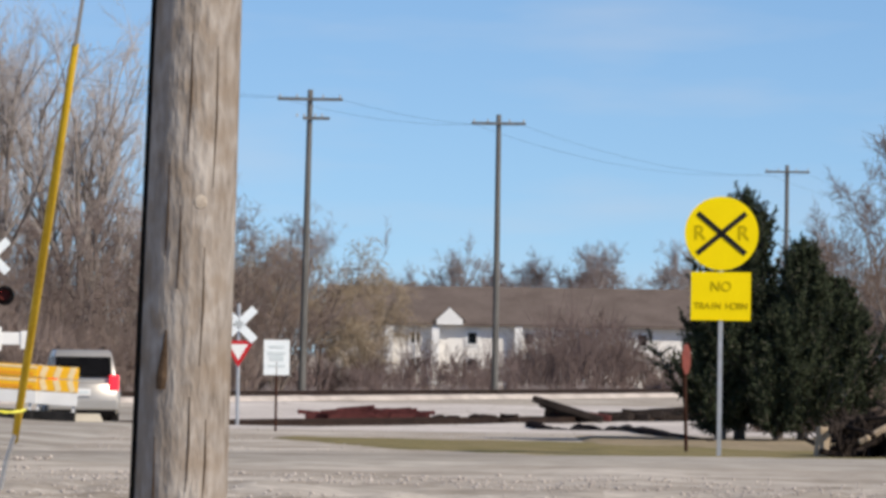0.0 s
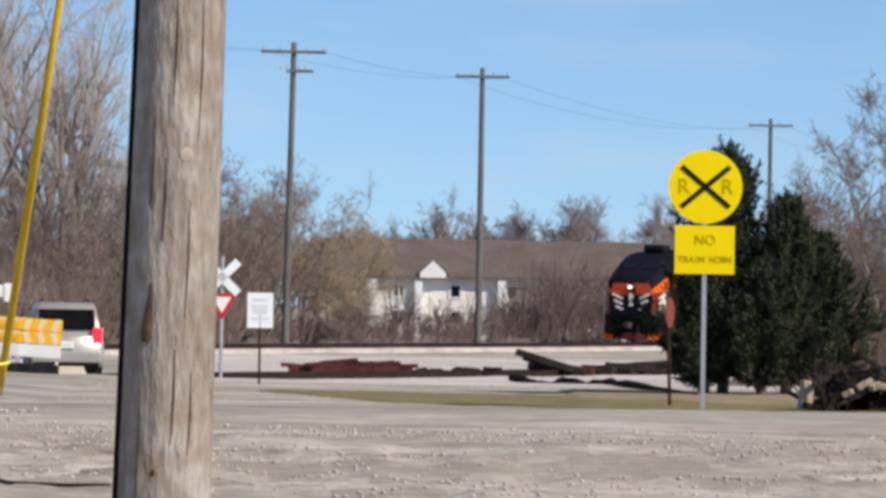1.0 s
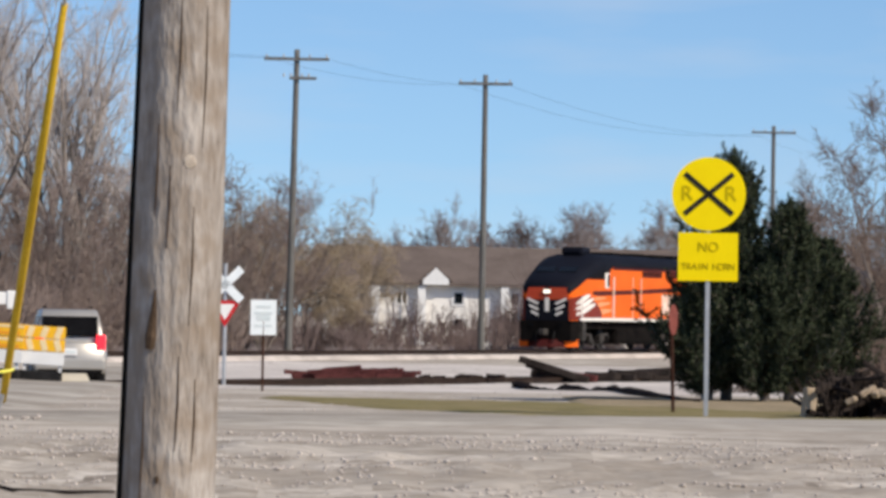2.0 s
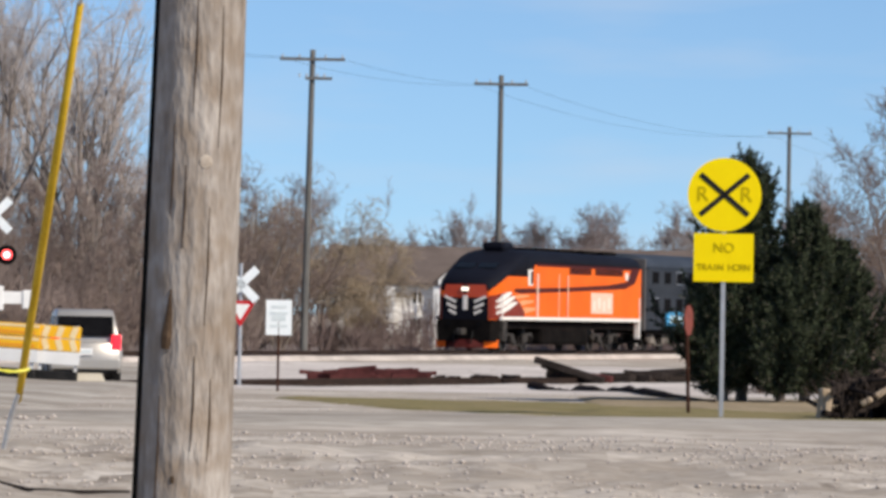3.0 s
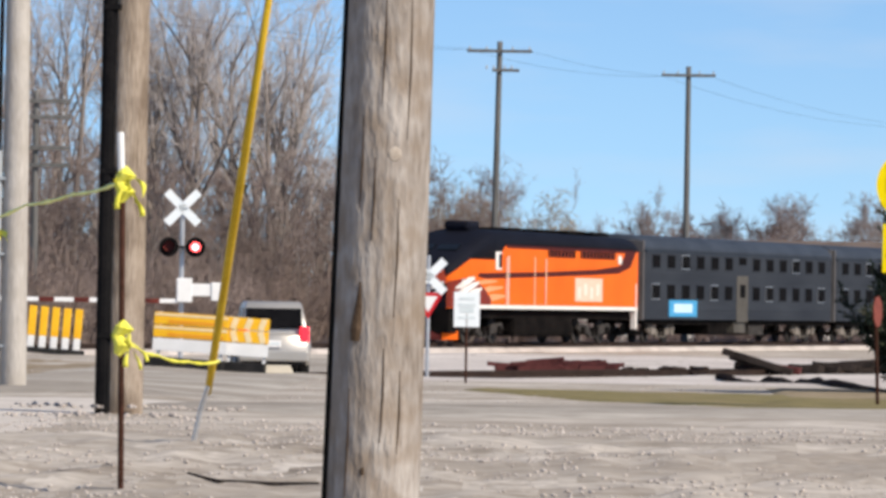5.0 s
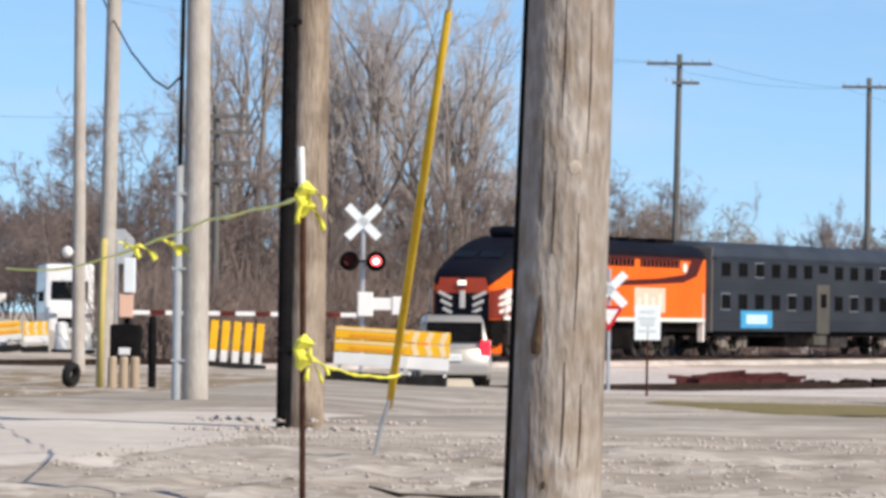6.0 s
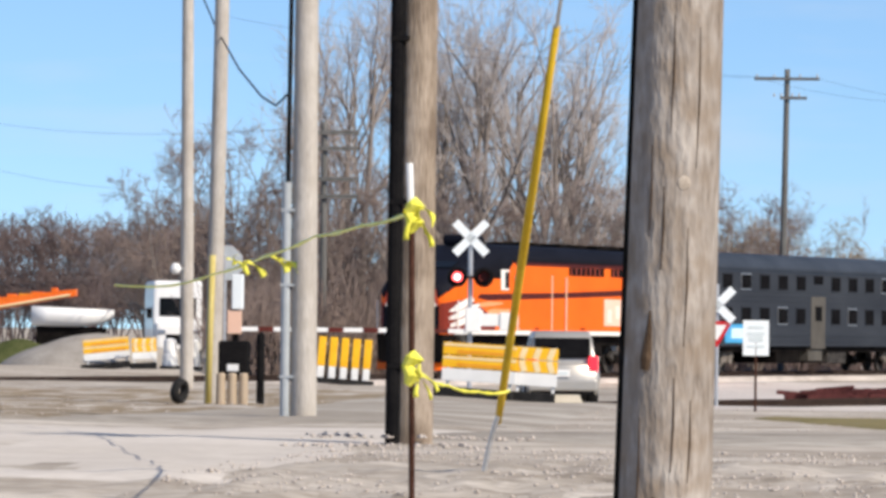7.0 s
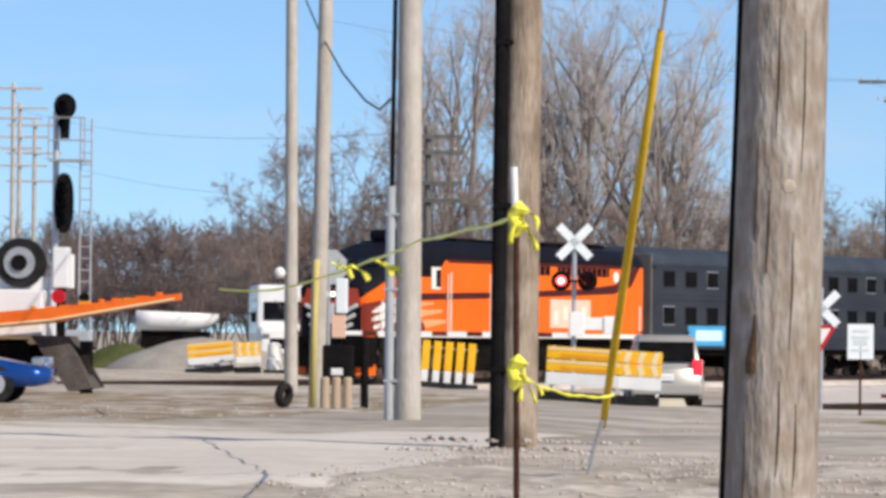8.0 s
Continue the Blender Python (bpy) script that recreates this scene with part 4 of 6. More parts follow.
def coach(label):
    """A two-level gallery coach, 25.9 m over its ends; local X from its leading end."""
    ob = thing("gallery_coach", Matrix(), label, "railway coach", "coaches of the train")
    L = 25.5
    e = 4.05
    half = [(1.55, e), (1.50, 4.32), (1.30, 4.56), (0.95, 4.72), (0.5, 4.80), (0, 4.83)]

    def roofring(x, k):
        pts = [(x, -a * k, e + (z - e) * k) for a, z in half] + [(x, a * k, e + (z - e) * k) for a, z in half[-2::-1]]
        return pts
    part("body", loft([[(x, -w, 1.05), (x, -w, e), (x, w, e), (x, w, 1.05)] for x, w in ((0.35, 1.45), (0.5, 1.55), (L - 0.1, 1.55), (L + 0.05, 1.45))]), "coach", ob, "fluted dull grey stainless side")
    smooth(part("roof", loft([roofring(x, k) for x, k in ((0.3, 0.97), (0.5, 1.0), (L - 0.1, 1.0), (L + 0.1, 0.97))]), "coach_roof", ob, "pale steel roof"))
    for x in (0.33, L + 0.07):
        part("end_frame", box(x, 0, 1.0, 0.14, 2.96, 3.55, None, 0.04), "coach_end", ob, "dark end bulkhead")
        part("diaphragm", box(x + (-0.2 if x < 2 else 0.2), 0, 1.1, 0.36, 1.3, 2.5, None, 0.05), "rubber", ob)
    for s in (-1, 1):
        y = s * 1.55
        for z in (1.22, 1.45, 2.85, 3.05, 3.25, 3.45):
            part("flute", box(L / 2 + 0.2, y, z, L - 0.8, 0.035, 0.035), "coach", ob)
        part("gutter", box(L / 2 + 0.2, y, e - 0.03, L - 0.5, 0.05, 0.05), "coach_roof", ob)
        for i in range(13):
            x = 1.6 + i * 1.86
            if i == 6:
                dr = part("door", box(x, y, 0.95, 1.5, 0.05, 2.15, None, 0.02), "coach_door", ob, "dusty centre door")
                part("pane", box(x, y, 2.1, 0.7, 0.07, 0.6), "train_pane", dr)
                part("window", box(x, y, 3.62, 0.95, 0.06, 0.34, None, 0.02), "train_pane", ob)
                continue
            for z, h in ((3.36, 0.56), (1.98, 0.62)):
                fr = part("window_frame", box(x, y, z - 0.05, 1.0, 0.03, h + 0.1, None, 0.0), "coach_rim" if (i * 7 + int(z)) % 4 == 1 else "coach", ob)
                part("pane", box(x, y, z, 0.9, 0.07, h), "train_pane", fr)
    part("underframe", box(L / 2 + 0.2, 0, 0.82, L - 1, 2.7, 0.26), "frame_black", ob)
    part("equipment_box", box(10.2, -0.0, 0.35, 2.4, 2.6, 0.55, None, 0.04), "frame_black", ob)
    part("equipment_box", box(15.4, -0.0, 0.35, 2.0, 2.6, 0.55, None, 0.04), "truck_grime", ob)
    part("step_well", box(12.75, 0, 0.45, 1.5, 2.9, 0.5, None, 0.03), "coach_door", ob)
    for x in (3.4, L - 2.9):
        truck(ob, x, 0.42, 2.44, "coach_truck")
    return ob


LOCO = locomotive()
C1 = coach("grey two-level gallery coach with small dark windows")
for s in (-1, 1):
    bp_ = part("banner", box(5.0, s * 1.565, 1.18, 3.5, 0.03, 0.74), "panel_blue", C1, "bright blue lettered banner")
    part("print_bar", box(5.0, s * 1.565, 1.36, 2.3, 0.045, 0.4), "panel_pale", bp_)
C2 = coach("grey two-level gallery coach with small dark windows")
C3 = coach("grey two-level gallery coach with small dark windows")
C4 = coach("grey two-level gallery coach with small dark windows")
TRAIN = [(LOCO, 0.0), (C1, 20.55), (C2, 46.45), (C3, 72.35), (C4, 98.25)]
S_ROWS = [(0.5 * i, 102.45 - 12.85 * 0.5 * i) for i in range(17)]  # a steady 12.85 m/s


# ---- woody plants ----
def prisms(segs, sides=3):
    """Tapered prisms for many twigs at once: rows of x0 y0 z0 x1 y1 z1 r0 r1."""
    s = np.asarray(segs, float)
    a, b = s[:, 0:3], s[:, 3:6]
    d = b - a
    d /= np.maximum(np.linalg.norm(d, axis=1, keepdims=True), 1e-9)
    ref = np.where(np.abs(d[:, 2:3]) > 0.9, np.array([[1.0, 0, 0]]), np.array([[0, 0, 1.0]]))
    e = np.cross(d, ref)
    e /= np.linalg.norm(e, axis=1, keepdims=True)
    g = np.cross(d, e)
    ang = 2 * np.pi * np.arange(sides) / sides
    ring = np.cos(ang)[None, :, None] * e[:, None] + np.sin(ang)[None, :, None] * g[:, None]
    lo, hi = a[:, None] + ring * s[:, 6, None, None], b[:, None] + ring * s[:, 7, None, None]
    v = np.concatenate([lo, hi], 1).reshape(-1, 3)
    base = (np.arange(len(s)) * 2 * sides)[:, None, None]
    k = np.arange(sides)
    q = np.stack([k, (k + 1) % sides, sides + (k + 1) % sides, sides + k], 1)[None]
    return v, (base + q).reshape(-1, 4)


def quick_mesh(name, v, f, material):
    me = bpy.data.meshes.new(name)
    me.vertices.add(len(v))
    me.vertices.foreach_set("co", np.asarray(v, np.float32).ravel())
    n, k = f.shape
    me.loops.add(n * k)
    me.loops.foreach_set("vertex_index", f.astype(np.int32).ravel())
    me.polygons.add(n)
    me.polygons.foreach_set("loop_start", np.arange(0, n * k, k, dtype=np.int32))
    me.update(calc_edges=True)
    me.materials.append(M[material])
    return me


def polylines(rng, base, d, length, n, bend, lift):
    """Crooked branches in one batch: B x (n + 1) x 3."""
    pts, v = [base], d
    for i in range(n):
        v = v + rng.normal(0, bend, v.shape)
        v[:, 2] += lift
        v /= np.linalg.norm(v, axis=1, keepdims=True)
        pts.append(pts[-1] + v * (length / n)[:, None])
    return np.stack(pts, 1)


def grow(rng, stems, spread, plan, r0, rmin, bend=0.13, lift=0.05, droop=0.0, first=0.2):
    """A bare crown of unit height. plan: for each order of branches their number on a parent, their length and their lean.
    Returns limbs, twigs (rows of x0 y0 z0 x1 y1 z1 r0 r1) and the last fine spikes alike."""
    az = rng.uniform(0, 2 * np.pi, stems) if stems < 4 else 2 * np.pi * (np.arange(stems) + rng.uniform(-0.3, 0.3, stems)) / stems
    k = spread * rng.uniform(0.35, 1.0, stems) if stems > 1 else np.full(1, 0.04)
    base = np.stack([np.cos(az) * 0.01, np.sin(az) * 0.01, np.full(stems, -0.02)], 1)
    d = np.stack([np.cos(az) * k, np.sin(az) * k, np.ones(stems)], 1)
    d /= np.linalg.norm(d, axis=1, keepdims=True)
    length, r = rng.uniform(0.78, 1.0, stems), np.full(stems, r0) * (1.0 if stems == 1 else 0.75)
    out = [[], [], []]
    for level in range(len(plan) + 1):
        last = level == len(plan)
        n = 1 if last else (6, 5, 3, 2, 2)[level]
        P = polylines(rng, base, d, length, n, bend * (1 if level else 0.6), lift - droop * level * 0.12)
        for i in range(n):
            ra, rb = np.maximum(r * (1 - 0.78 * i / n), rmin), np.maximum(r * (1 - 0.78 * (i + 1) / n), rmin * 0.8)
            out[2 if last else (0 if level < 2 else 1)].append(np.concatenate([P[:, i], P[:, i + 1], ra[:, None], rb[:, None]], 1))
        if last:
            break
        kids, f, lean = plan[level]
        B = len(base)
        t = rng.uniform(first if level == 0 else 0.18, 1.0, (B, kids))
        j = np.minimum((t * n).astype(int), n - 1)
        b = np.arange(B)[:, None]
        a, e = P[b, j], P[b, j + 1]
        o = a + (e - a) * (t * n - j)[..., None]
        dr = e - a
        dr /= np.linalg.norm(dr, axis=2, keepdims=True)
        side = rng.normal(0, 1, dr.shape)
        side -= dr * (side * dr).sum(2, keepdims=True)
        side /= np.linalg.norm(side, axis=2, keepdims=True)
        w = (lean * rng.uniform(0.6, 1.25, t.shape))[..., None]
        v = dr * (1 - 0.5 * w) + side * w
        v /= np.linalg.norm(v, axis=2, keepdims=True)
        length = (length[:, None] * f * rng.uniform(0.6, 1.15, t.shape) * (1.25 - 0.6 * t if level == 0 else 1)).ravel()
        r = (r[:, None] * 0.5 * (1.1 - 0.6 * t)).ravel()
        base, d = o.reshape(-1, 3), v.reshape(-1, 3)
    out = [np.concatenate(q) for q in out]
    top = max(q[:, 5].max() for q in out)
    for q in out:
        q[:, 0:6] /= top
    return out


def crown_mesh(twigs, spikes):
    """Prisms for twigs and three-sided points for the finest ones, as triangles."""
    v, f = prisms(twigs, 3)
    f = np.concatenate([f[:, [0, 1, 2]], f[:, [0, 2, 3]]])
    a, b, r = spikes[:, 0:3], spikes[:, 3:6], spikes[:, 6]
    d = b - a
    d /= np.maximum(np.linalg.norm(d, axis=1, keepdims=True), 1e-9)
    e = np.cross(d, np.where(np.abs(d[:, 2:3]) > 0.9, np.array([[1.0, 0, 0]]), np.array([[0, 0, 1.0]])))
    e /= np.linalg.norm(e, axis=1, keepdims=True)
    g = np.cross(d, e)
    q = np.stack([a + e * r[:, None], a + (g * 0.87 - e * 0.5) * r[:, None], a - (g * 0.87 + e * 0.5) * r[:, None], b], 1).reshape(-1, 3)
    i = (np.arange(len(spikes)) * 4 + len(v))[:, None, None]
    h = (i + np.array([(0, 1, 3), (1, 2, 3), (2, 0, 3)])[None]).reshape(-1, 3)
    return np.concatenate([v, q]), np.concatenate([f, h])


def scaled(rows, k):
    rows = rows.copy()
    rows[:, 0:6] *= k
    return rows


HEIGHTS = {}


def bare_tree(seed, height, stems, spread, plan, r0, rmin, bark, twig, label, group, name="bare_tree", category="tree", **more):
    limbs, twigs, spikes = (scaled(q, height) for q in grow(np.random.default_rng(seed), stems, spread, plan, r0, rmin, **more))
    ob = thing(name, Matrix(), label, category, group)
    for nm, mesh, mt in (("trunk", prisms(limbs, 6), bark), ("crown", crown_mesh(twigs, spikes), twig)):
        o = new(nm, quick_mesh(nm, *mesh, mt))
        o.parent = ob
    HEIGHTS[ob.name] = height
    return ob


def set_tree(ob, x, y, turn=0.0, k=1.0, first=False):
    p = on_ground(x, y)
    m = Matrix.Translation(p) @ Matrix.Rotation(radians(turn), 4, "Z")
    if first:
        ob.matrix_basis = m
        ob.scale = (k, k, k)
        return ob
    o = copy_thing(ob, m)
    o.scale = (k, k, k)
    return o


def plant(kinds, rows):
    """Set trees out by x, y and height, in turn from a few kinds."""
    for n, (x, y, h) in enumerate(rows):
        i = n % len(kinds)
        set_tree(kinds[i], x, y, n * 67, h / HEIGHTS[kinds[i].name], n < len(kinds))


G_TALL, G_MID = "tall bare trees behind the railway", "bare thicket trees beside the crossing"
tall = [bare_tree(11 + i, 20, 4, 0.30, [(8, 0.5, 0.42), (7, 0.5, 0.42), (6, 0.5, 0.5), (5, 0.6, 0.55)], 0.34, 0.0075, "bark", "twig_grey", "tall bare grey tree with many upright limbs", G_TALL, first=0.16, lift=0.09) for i in range(3)]
plant(tall, [(-22.3, 205, 19.5), (-17.4, 208, 21.0), (-13.0, 212, 19.0), (-20.0, 214, 20.0), (-15.2, 220, 20.0), (-11.2, 216, 12.0)])
mid = [bare_tree(31 + i, 10, 5, 0.55, [(8, 0.45, 0.6), (6, 0.5, 0.7), (5, 0.55, 0.8), (5, 0.6, 0.9)], 0.12, 0.009, "bark", "twig_brown", "dense brown bare thicket tree", G_MID, first=0.08) for i in range(3)]
plant(mid, [(-29.4, 199, 9.6), (-27.4, 191, 11.0), (-25.2, 194, 11.8), (-22.8, 189, 10.5), (-20.4, 192, 10.0), (-18.0, 190, 9.0), (-15.4, 195, 10.0), (-13.0, 198, 10.0), (-10.8, 200, 9.6), (-8.8, 205, 9.8), (-6.9, 212, 9.6), (-31.0, 204, 7.6), (-5.7, 216, 11.2), (-4.5, 220, 9.4)])
gold = bare_tree(51, 8, 4, 0.55, [(9, 0.42, 0.6), (7, 0.5, 0.7), (7, 0.6, 0.8), (5, 0.75, 0.8)], 0.13, 0.009, "bark", "twig_gold", "budding tan willow with drooping twigs", "budding trees", "willow", droop=0.55, first=0.35)
plant([gold], [(-2.5, 226, 8.3), (-4.6, 224, 8.8), (-0.9, 232, 6.6)])
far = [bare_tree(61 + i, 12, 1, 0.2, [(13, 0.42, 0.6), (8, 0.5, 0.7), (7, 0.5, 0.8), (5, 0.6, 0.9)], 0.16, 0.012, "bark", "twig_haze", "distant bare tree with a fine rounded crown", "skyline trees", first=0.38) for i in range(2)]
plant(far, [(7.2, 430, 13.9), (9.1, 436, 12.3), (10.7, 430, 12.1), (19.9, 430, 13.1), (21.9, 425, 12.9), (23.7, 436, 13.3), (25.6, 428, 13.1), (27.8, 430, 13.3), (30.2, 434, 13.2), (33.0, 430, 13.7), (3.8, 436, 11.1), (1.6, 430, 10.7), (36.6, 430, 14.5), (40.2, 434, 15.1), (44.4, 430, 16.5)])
maple = bare_tree(66, 11, 7, 0.95, [(9, 0.5, 0.6), (8, 0.5, 0.7), (8, 0.5, 0.8), (5, 0.6, 0.9)], 0.2, 0.014, "bark", "twig_plum", "distant bare tree with a dense domed purple-brown crown", "skyline trees", first=0.15)
plant([maple], [(15.9, 425, 12.6), (2.9, 428, 10.4)])
right = [bare_tree(71 + i, 6, 3, 0.55, [(8, 0.48, 0.6), (6, 0.55, 0.7), (6, 0.55, 0.8), (5, 0.6, 0.9)], 0.10, 0.006, "bark", "twig", "small bare brown tree beside the evergreens", "bare trees by the evergreens", first=0.2) for i in range(2)]
plant(right, [(11.2, 104, 5.6), (12.9, 108, 7.2), (12.0, 101, 5.0), (14.2, 110, 8.0)])
bush = [bare_tree(81 + i, 3, 7, 0.8, [(6, 0.5, 0.6), (5, 0.55, 0.8), (5, 0.6, 0.9)], 0.035, 0.012, "bark", "twig_dark", "round dark bare bush in front of the pale building", "bushes by the building", "bush", "shrub", first=0.1) for i in range(2)]
plant(bush, [(-2.4, 290, 3.0), (-0.2, 292, 3.1), (1.2, 288, 2.0), (3.0, 293, 2.9), (4.4, 287, 1.8), (6.0, 292, 2.7), (7.6, 289, 2.4), (9.0, 293, 3.1), (10.6, 290, 2.3), (12.2, 291, 4.8), (14.0, 288, 5.3), (15.8, 290, 4.4), (17.4, 292, 3.2), (19.4, 289, 2.7)])


def thicket(name, seed, spots, label, material, twigs=55, rad=(0.008, 0.02)):
    """One mass of shrubs, each a sheaf of arching forked stems. spots: x, y, height."""
    rng = np.random.default_rng(seed)
    out = []
    for x, y, h in spots:
        z = ground_z(x, y)
        n = twigs
        az, tl = rng.uniform(0, 2 * np.pi, n), np.abs(rng.normal(0, 0.38, n))
        hh = h * rng.uniform(0.45, 1.0, n)
        r = rng.uniform(*rad, n)
        b = np.stack([x + rng.normal(0, 0.35 * h / 3, n), y + rng.normal(0, 0.35, n), np.full(n, z - 0.1)], 1)
        d = np.stack([np.cos(az) * np.sin(tl), np.sin(az) * np.sin(tl), np.cos(tl)], 1)
        m1 = b + d * (hh * 0.5)[:, None]
        for fork in range(3):
            d2 = d + rng.normal(0, 0.33, (n, 3))
            d2 /= np.linalg.norm(d2, axis=1, keepdims=True)
            e = m1 + d2 * (hh * 0.55)[:, None]
            out.append(np.concatenate([m1, e, (r * 0.7)[:, None], (r * 0.35)[:, None]], 1))
        out.append(np.concatenate([b, m1, r[:, None], (r * 0.75)[:, None]], 1))
    ob = new(name, quick_mesh(name, *prisms(np.concatenate(out), 3), material))
    return tagged(ob, label, "shrubs", "", "stuff")


def line_point(s, d):
    p = TRACK + U * s - N * d
    return p.x, p.y


rs = random.Random(5)
spots = []
for i in range(300):
    s, d = rs.uniform(-6, 62), rs.uniform(7, 26)
    x, y = line_point(s, d)
    if x / y > -0.136:
        spots.append((x, y, rs.uniform(2.4, 4.8)))
thicket("thicket", 1, spots, "dense dark bare undergrowth behind the railway", "twig_brown", 46, (0.014, 0.034))
spots = []
for i in range(270):
    s, d = rs.uniform(56, 125), rs.uniform(7, 24)
    x, y = line_point(s, d)
    dome = 1 - ((x / y - 0.0455) / 0.0125) ** 2
    if dome > 0:
        spots.append((x, y, (1.8 + 4.2 * math.sqrt(dome)) * rs.uniform(0.6, 1.05)))
    elif x / y > 0.03 or i % 3:
        spots.append((x, y, rs.uniform(2.4, 3.4) if rs.random() < 0.12 else rs.uniform(0.9, 1.9)))
thicket("shrubs", 2, spots, "brown bare shrubs in front of the pale building", "twig_plum", 19, (0.014, 0.034))
spots = [(*line_point(rs.uniform(30, 130), rs.uniform(4.5, 7)), rs.uniform(0.3, 0.75)) for i in range(200)]
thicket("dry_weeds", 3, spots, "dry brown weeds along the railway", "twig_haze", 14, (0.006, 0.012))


def wood(name, seed, spots, label, material, thick, stems=3, spread=0.5):
    """A far leafless wood in one mass: a few grown trees set out many times. spots: x, y, height."""
    rng = np.random.default_rng(seed)
    kinds = [grow(rng, stems, spread, [(7, 0.45, 0.6), (6, 0.5, 0.75), (6, 0.6, 0.9)], 0.012, 0.0012, first=0.12) for i in range(3)]
    V, F, at = [], [], 0
    for x, y, h in spots:
        a = rng.uniform(0, 6.28)
        c, n = math.cos(a), math.sin(a)
        got = []
        for rows in kinds[rng.integers(3)]:
            k = rows.copy()
            for o in (0, 3):
                px, py = k[:, o].copy(), k[:, o + 1].copy()
                k[:, o], k[:, o + 1], k[:, o + 2] = x + h * (px * c - py * n), y + h * (px * n + py * c), ground_z(x, y) - 0.1 + h * k[:, o + 2]
            k[:, 6:8] = np.maximum(k[:, 6:8] * h, thick)
            got.append(k)
        v, f = crown_mesh(np.concatenate(got[:2]), got[2])
        V.append(v)
        F.append(f + at)
        at += len(v)
    ob = new(name, quick_mesh(name, np.concatenate(V), np.concatenate(F), material))
    return tagged(ob, label, "wood", "", "stuff")


spots = []
for i in range(84):  # far wood beyond the lot, to the west
    a, d = rs.uniform(-0.205, -0.13), rs.uniform(325, 375)
    spots.append((a * d, d, rs.uniform(8.6, 11.0)))
wood("far_wood", 4, spots, "distant brown leafless wood on the horizon", "twig_plum", 0.022, 2)
spots = []
for i in range(48):  # far wood on the skyline behind the building
    a, d = rs.uniform(-0.03, 0.14), rs.uniform(400, 460)
    spots.append((a * d, d, rs.uniform(8.2, 9.8) + (3.0 if a > 0.09 else 0)))
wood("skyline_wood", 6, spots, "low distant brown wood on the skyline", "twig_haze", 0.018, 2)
spots = []
for i in range(56):  # brown saplings between the tall trees and the willow
    a = -0.125 + 0.112 * i / 55 + rs.uniform(-0.004, 0.004)
    d = 196 + 240 * (a + 0.125) * 1.25 + rs.uniform(6, 22)
    spots.append((a * d, d, rs.uniform(0.8, 1.1) * 8.8))
wood("sapling_wood", 8, spots, "brown bare saplings crowding behind the railway", "twig_brown", 0.011, 2)
spots = [(rs.uniform(9.6, 16), rs.uniform(92, 120), rs.uniform(1.0, 2.4)) for i in range(70)]
thicket("shrubs", 7, spots, "brown bare shrubs beside the evergreens", "twig", 46, (0.008, 0.016))


# ---- evergreens ----
def evergreen(seed, height, radius, label, low=0.05):
    """A ragged pine: rising limbs that end in bushy upright shoots of needles."""
    rng = np.random.default_rng(seed)
    ob = thing("evergreen_tree", Matrix(), label, "tree", "evergreens by the sign")
    smooth(part("trunk", tube([(0, 0, -0.2), (0.03, 0, height * 0.5), (0, 0, height * 0.97)], [0.10, 0.06, 0.012], 8), "bark", ob))
    seg, tri = [], []

    def shoot(c, d, l, m):
        for s in np.linspace(0.0, 1.0, m):
            q = c + d * l * s
            for k in range(3):
                v = d * 0.55 + rng.normal(0, 0.55, 3)
                v /= np.linalg.norm(v)
                w = np.cross(v, rng.normal(0, 1, 3))
                w /= np.linalg.norm(w)
                tri.append((q - w * 0.016, q + w * 0.016, q + v * rng.uniform(0.07, 0.13) * (1.15 - 0.5 * s)))

    limbs = int(70 + 40 * height)
    lobes = rng.uniform(0, 6.28, 4)
    for i in range(limbs):
        t = low + (1 - low) * ((i + rng.uniform()) / limbs) ** 0.9
        az = i * 2.399 + rng.normal(0, 0.25)
        wave = 1 + 0.28 * math.sin(2 * az + lobes[0] + 5 * t) + 0.2 * math.sin(9 * t + lobes[1] + az)
        reach = radius * (1 - t) ** 0.78 * wave * rng.choice((0.5, 0.72, 0.9, 1.25)) * rng.uniform(0.9, 1.1) + 0.05
        root = np.array([0, 0, height * 0.9 * t])
        mid = root + np.array([math.cos(az) * reach * 0.6, math.sin(az) * reach * 0.6, reach * rng.uniform(0.05, 0.3)])
        tip = root + np.array([math.cos(az) * reach, math.sin(az) * reach, reach * rng.uniform(0.4, 0.95)])
        seg += [(*root, *mid, 0.016, 0.010), (*mid, *tip, 0.010, 0.004)]
        for j in range(int(4 + 13 * reach / radius)):
            u = rng.uniform(0.2, 1.0)
            c = root + (mid - root) * u / 0.55 if u < 0.55 else mid + (tip - mid) * (u - 0.55) / 0.45
            d = np.array([math.cos(az) * 0.5, math.sin(az) * 0.5, 0.75]) + rng.normal(0, 0.38, 3)
            d /= np.linalg.norm(d)
            l = rng.uniform(0.16, 0.34)
            seg.append((*c, *(c + d * l), 0.005, 0.003))
            shoot(c, d, l, 7)
        shoot(tip, (tip - mid) / np.linalg.norm(tip - mid) * 0.5 + np.array([0, 0, 0.5]), 0.3, 9)
    for j in range(9):
        shoot(np.array([rng.normal(0, 0.04), rng.normal(0, 0.04), height * (0.86 + 0.012 * j)]), np.array([rng.normal(0, 0.15), rng.normal(0, 0.15), 1.0]), 0.22, 8)
    o = new("branchwork", quick_mesh("branchwork", *prisms(seg, 3), "bark"))
    o.parent = ob
    v = np.array(tri).reshape(-1, 3)
    o = new("foliage", quick_mesh("foliage", v, np.arange(len(v)).reshape(-1, 3), "needle"))
    o.parent = ob
    return ob


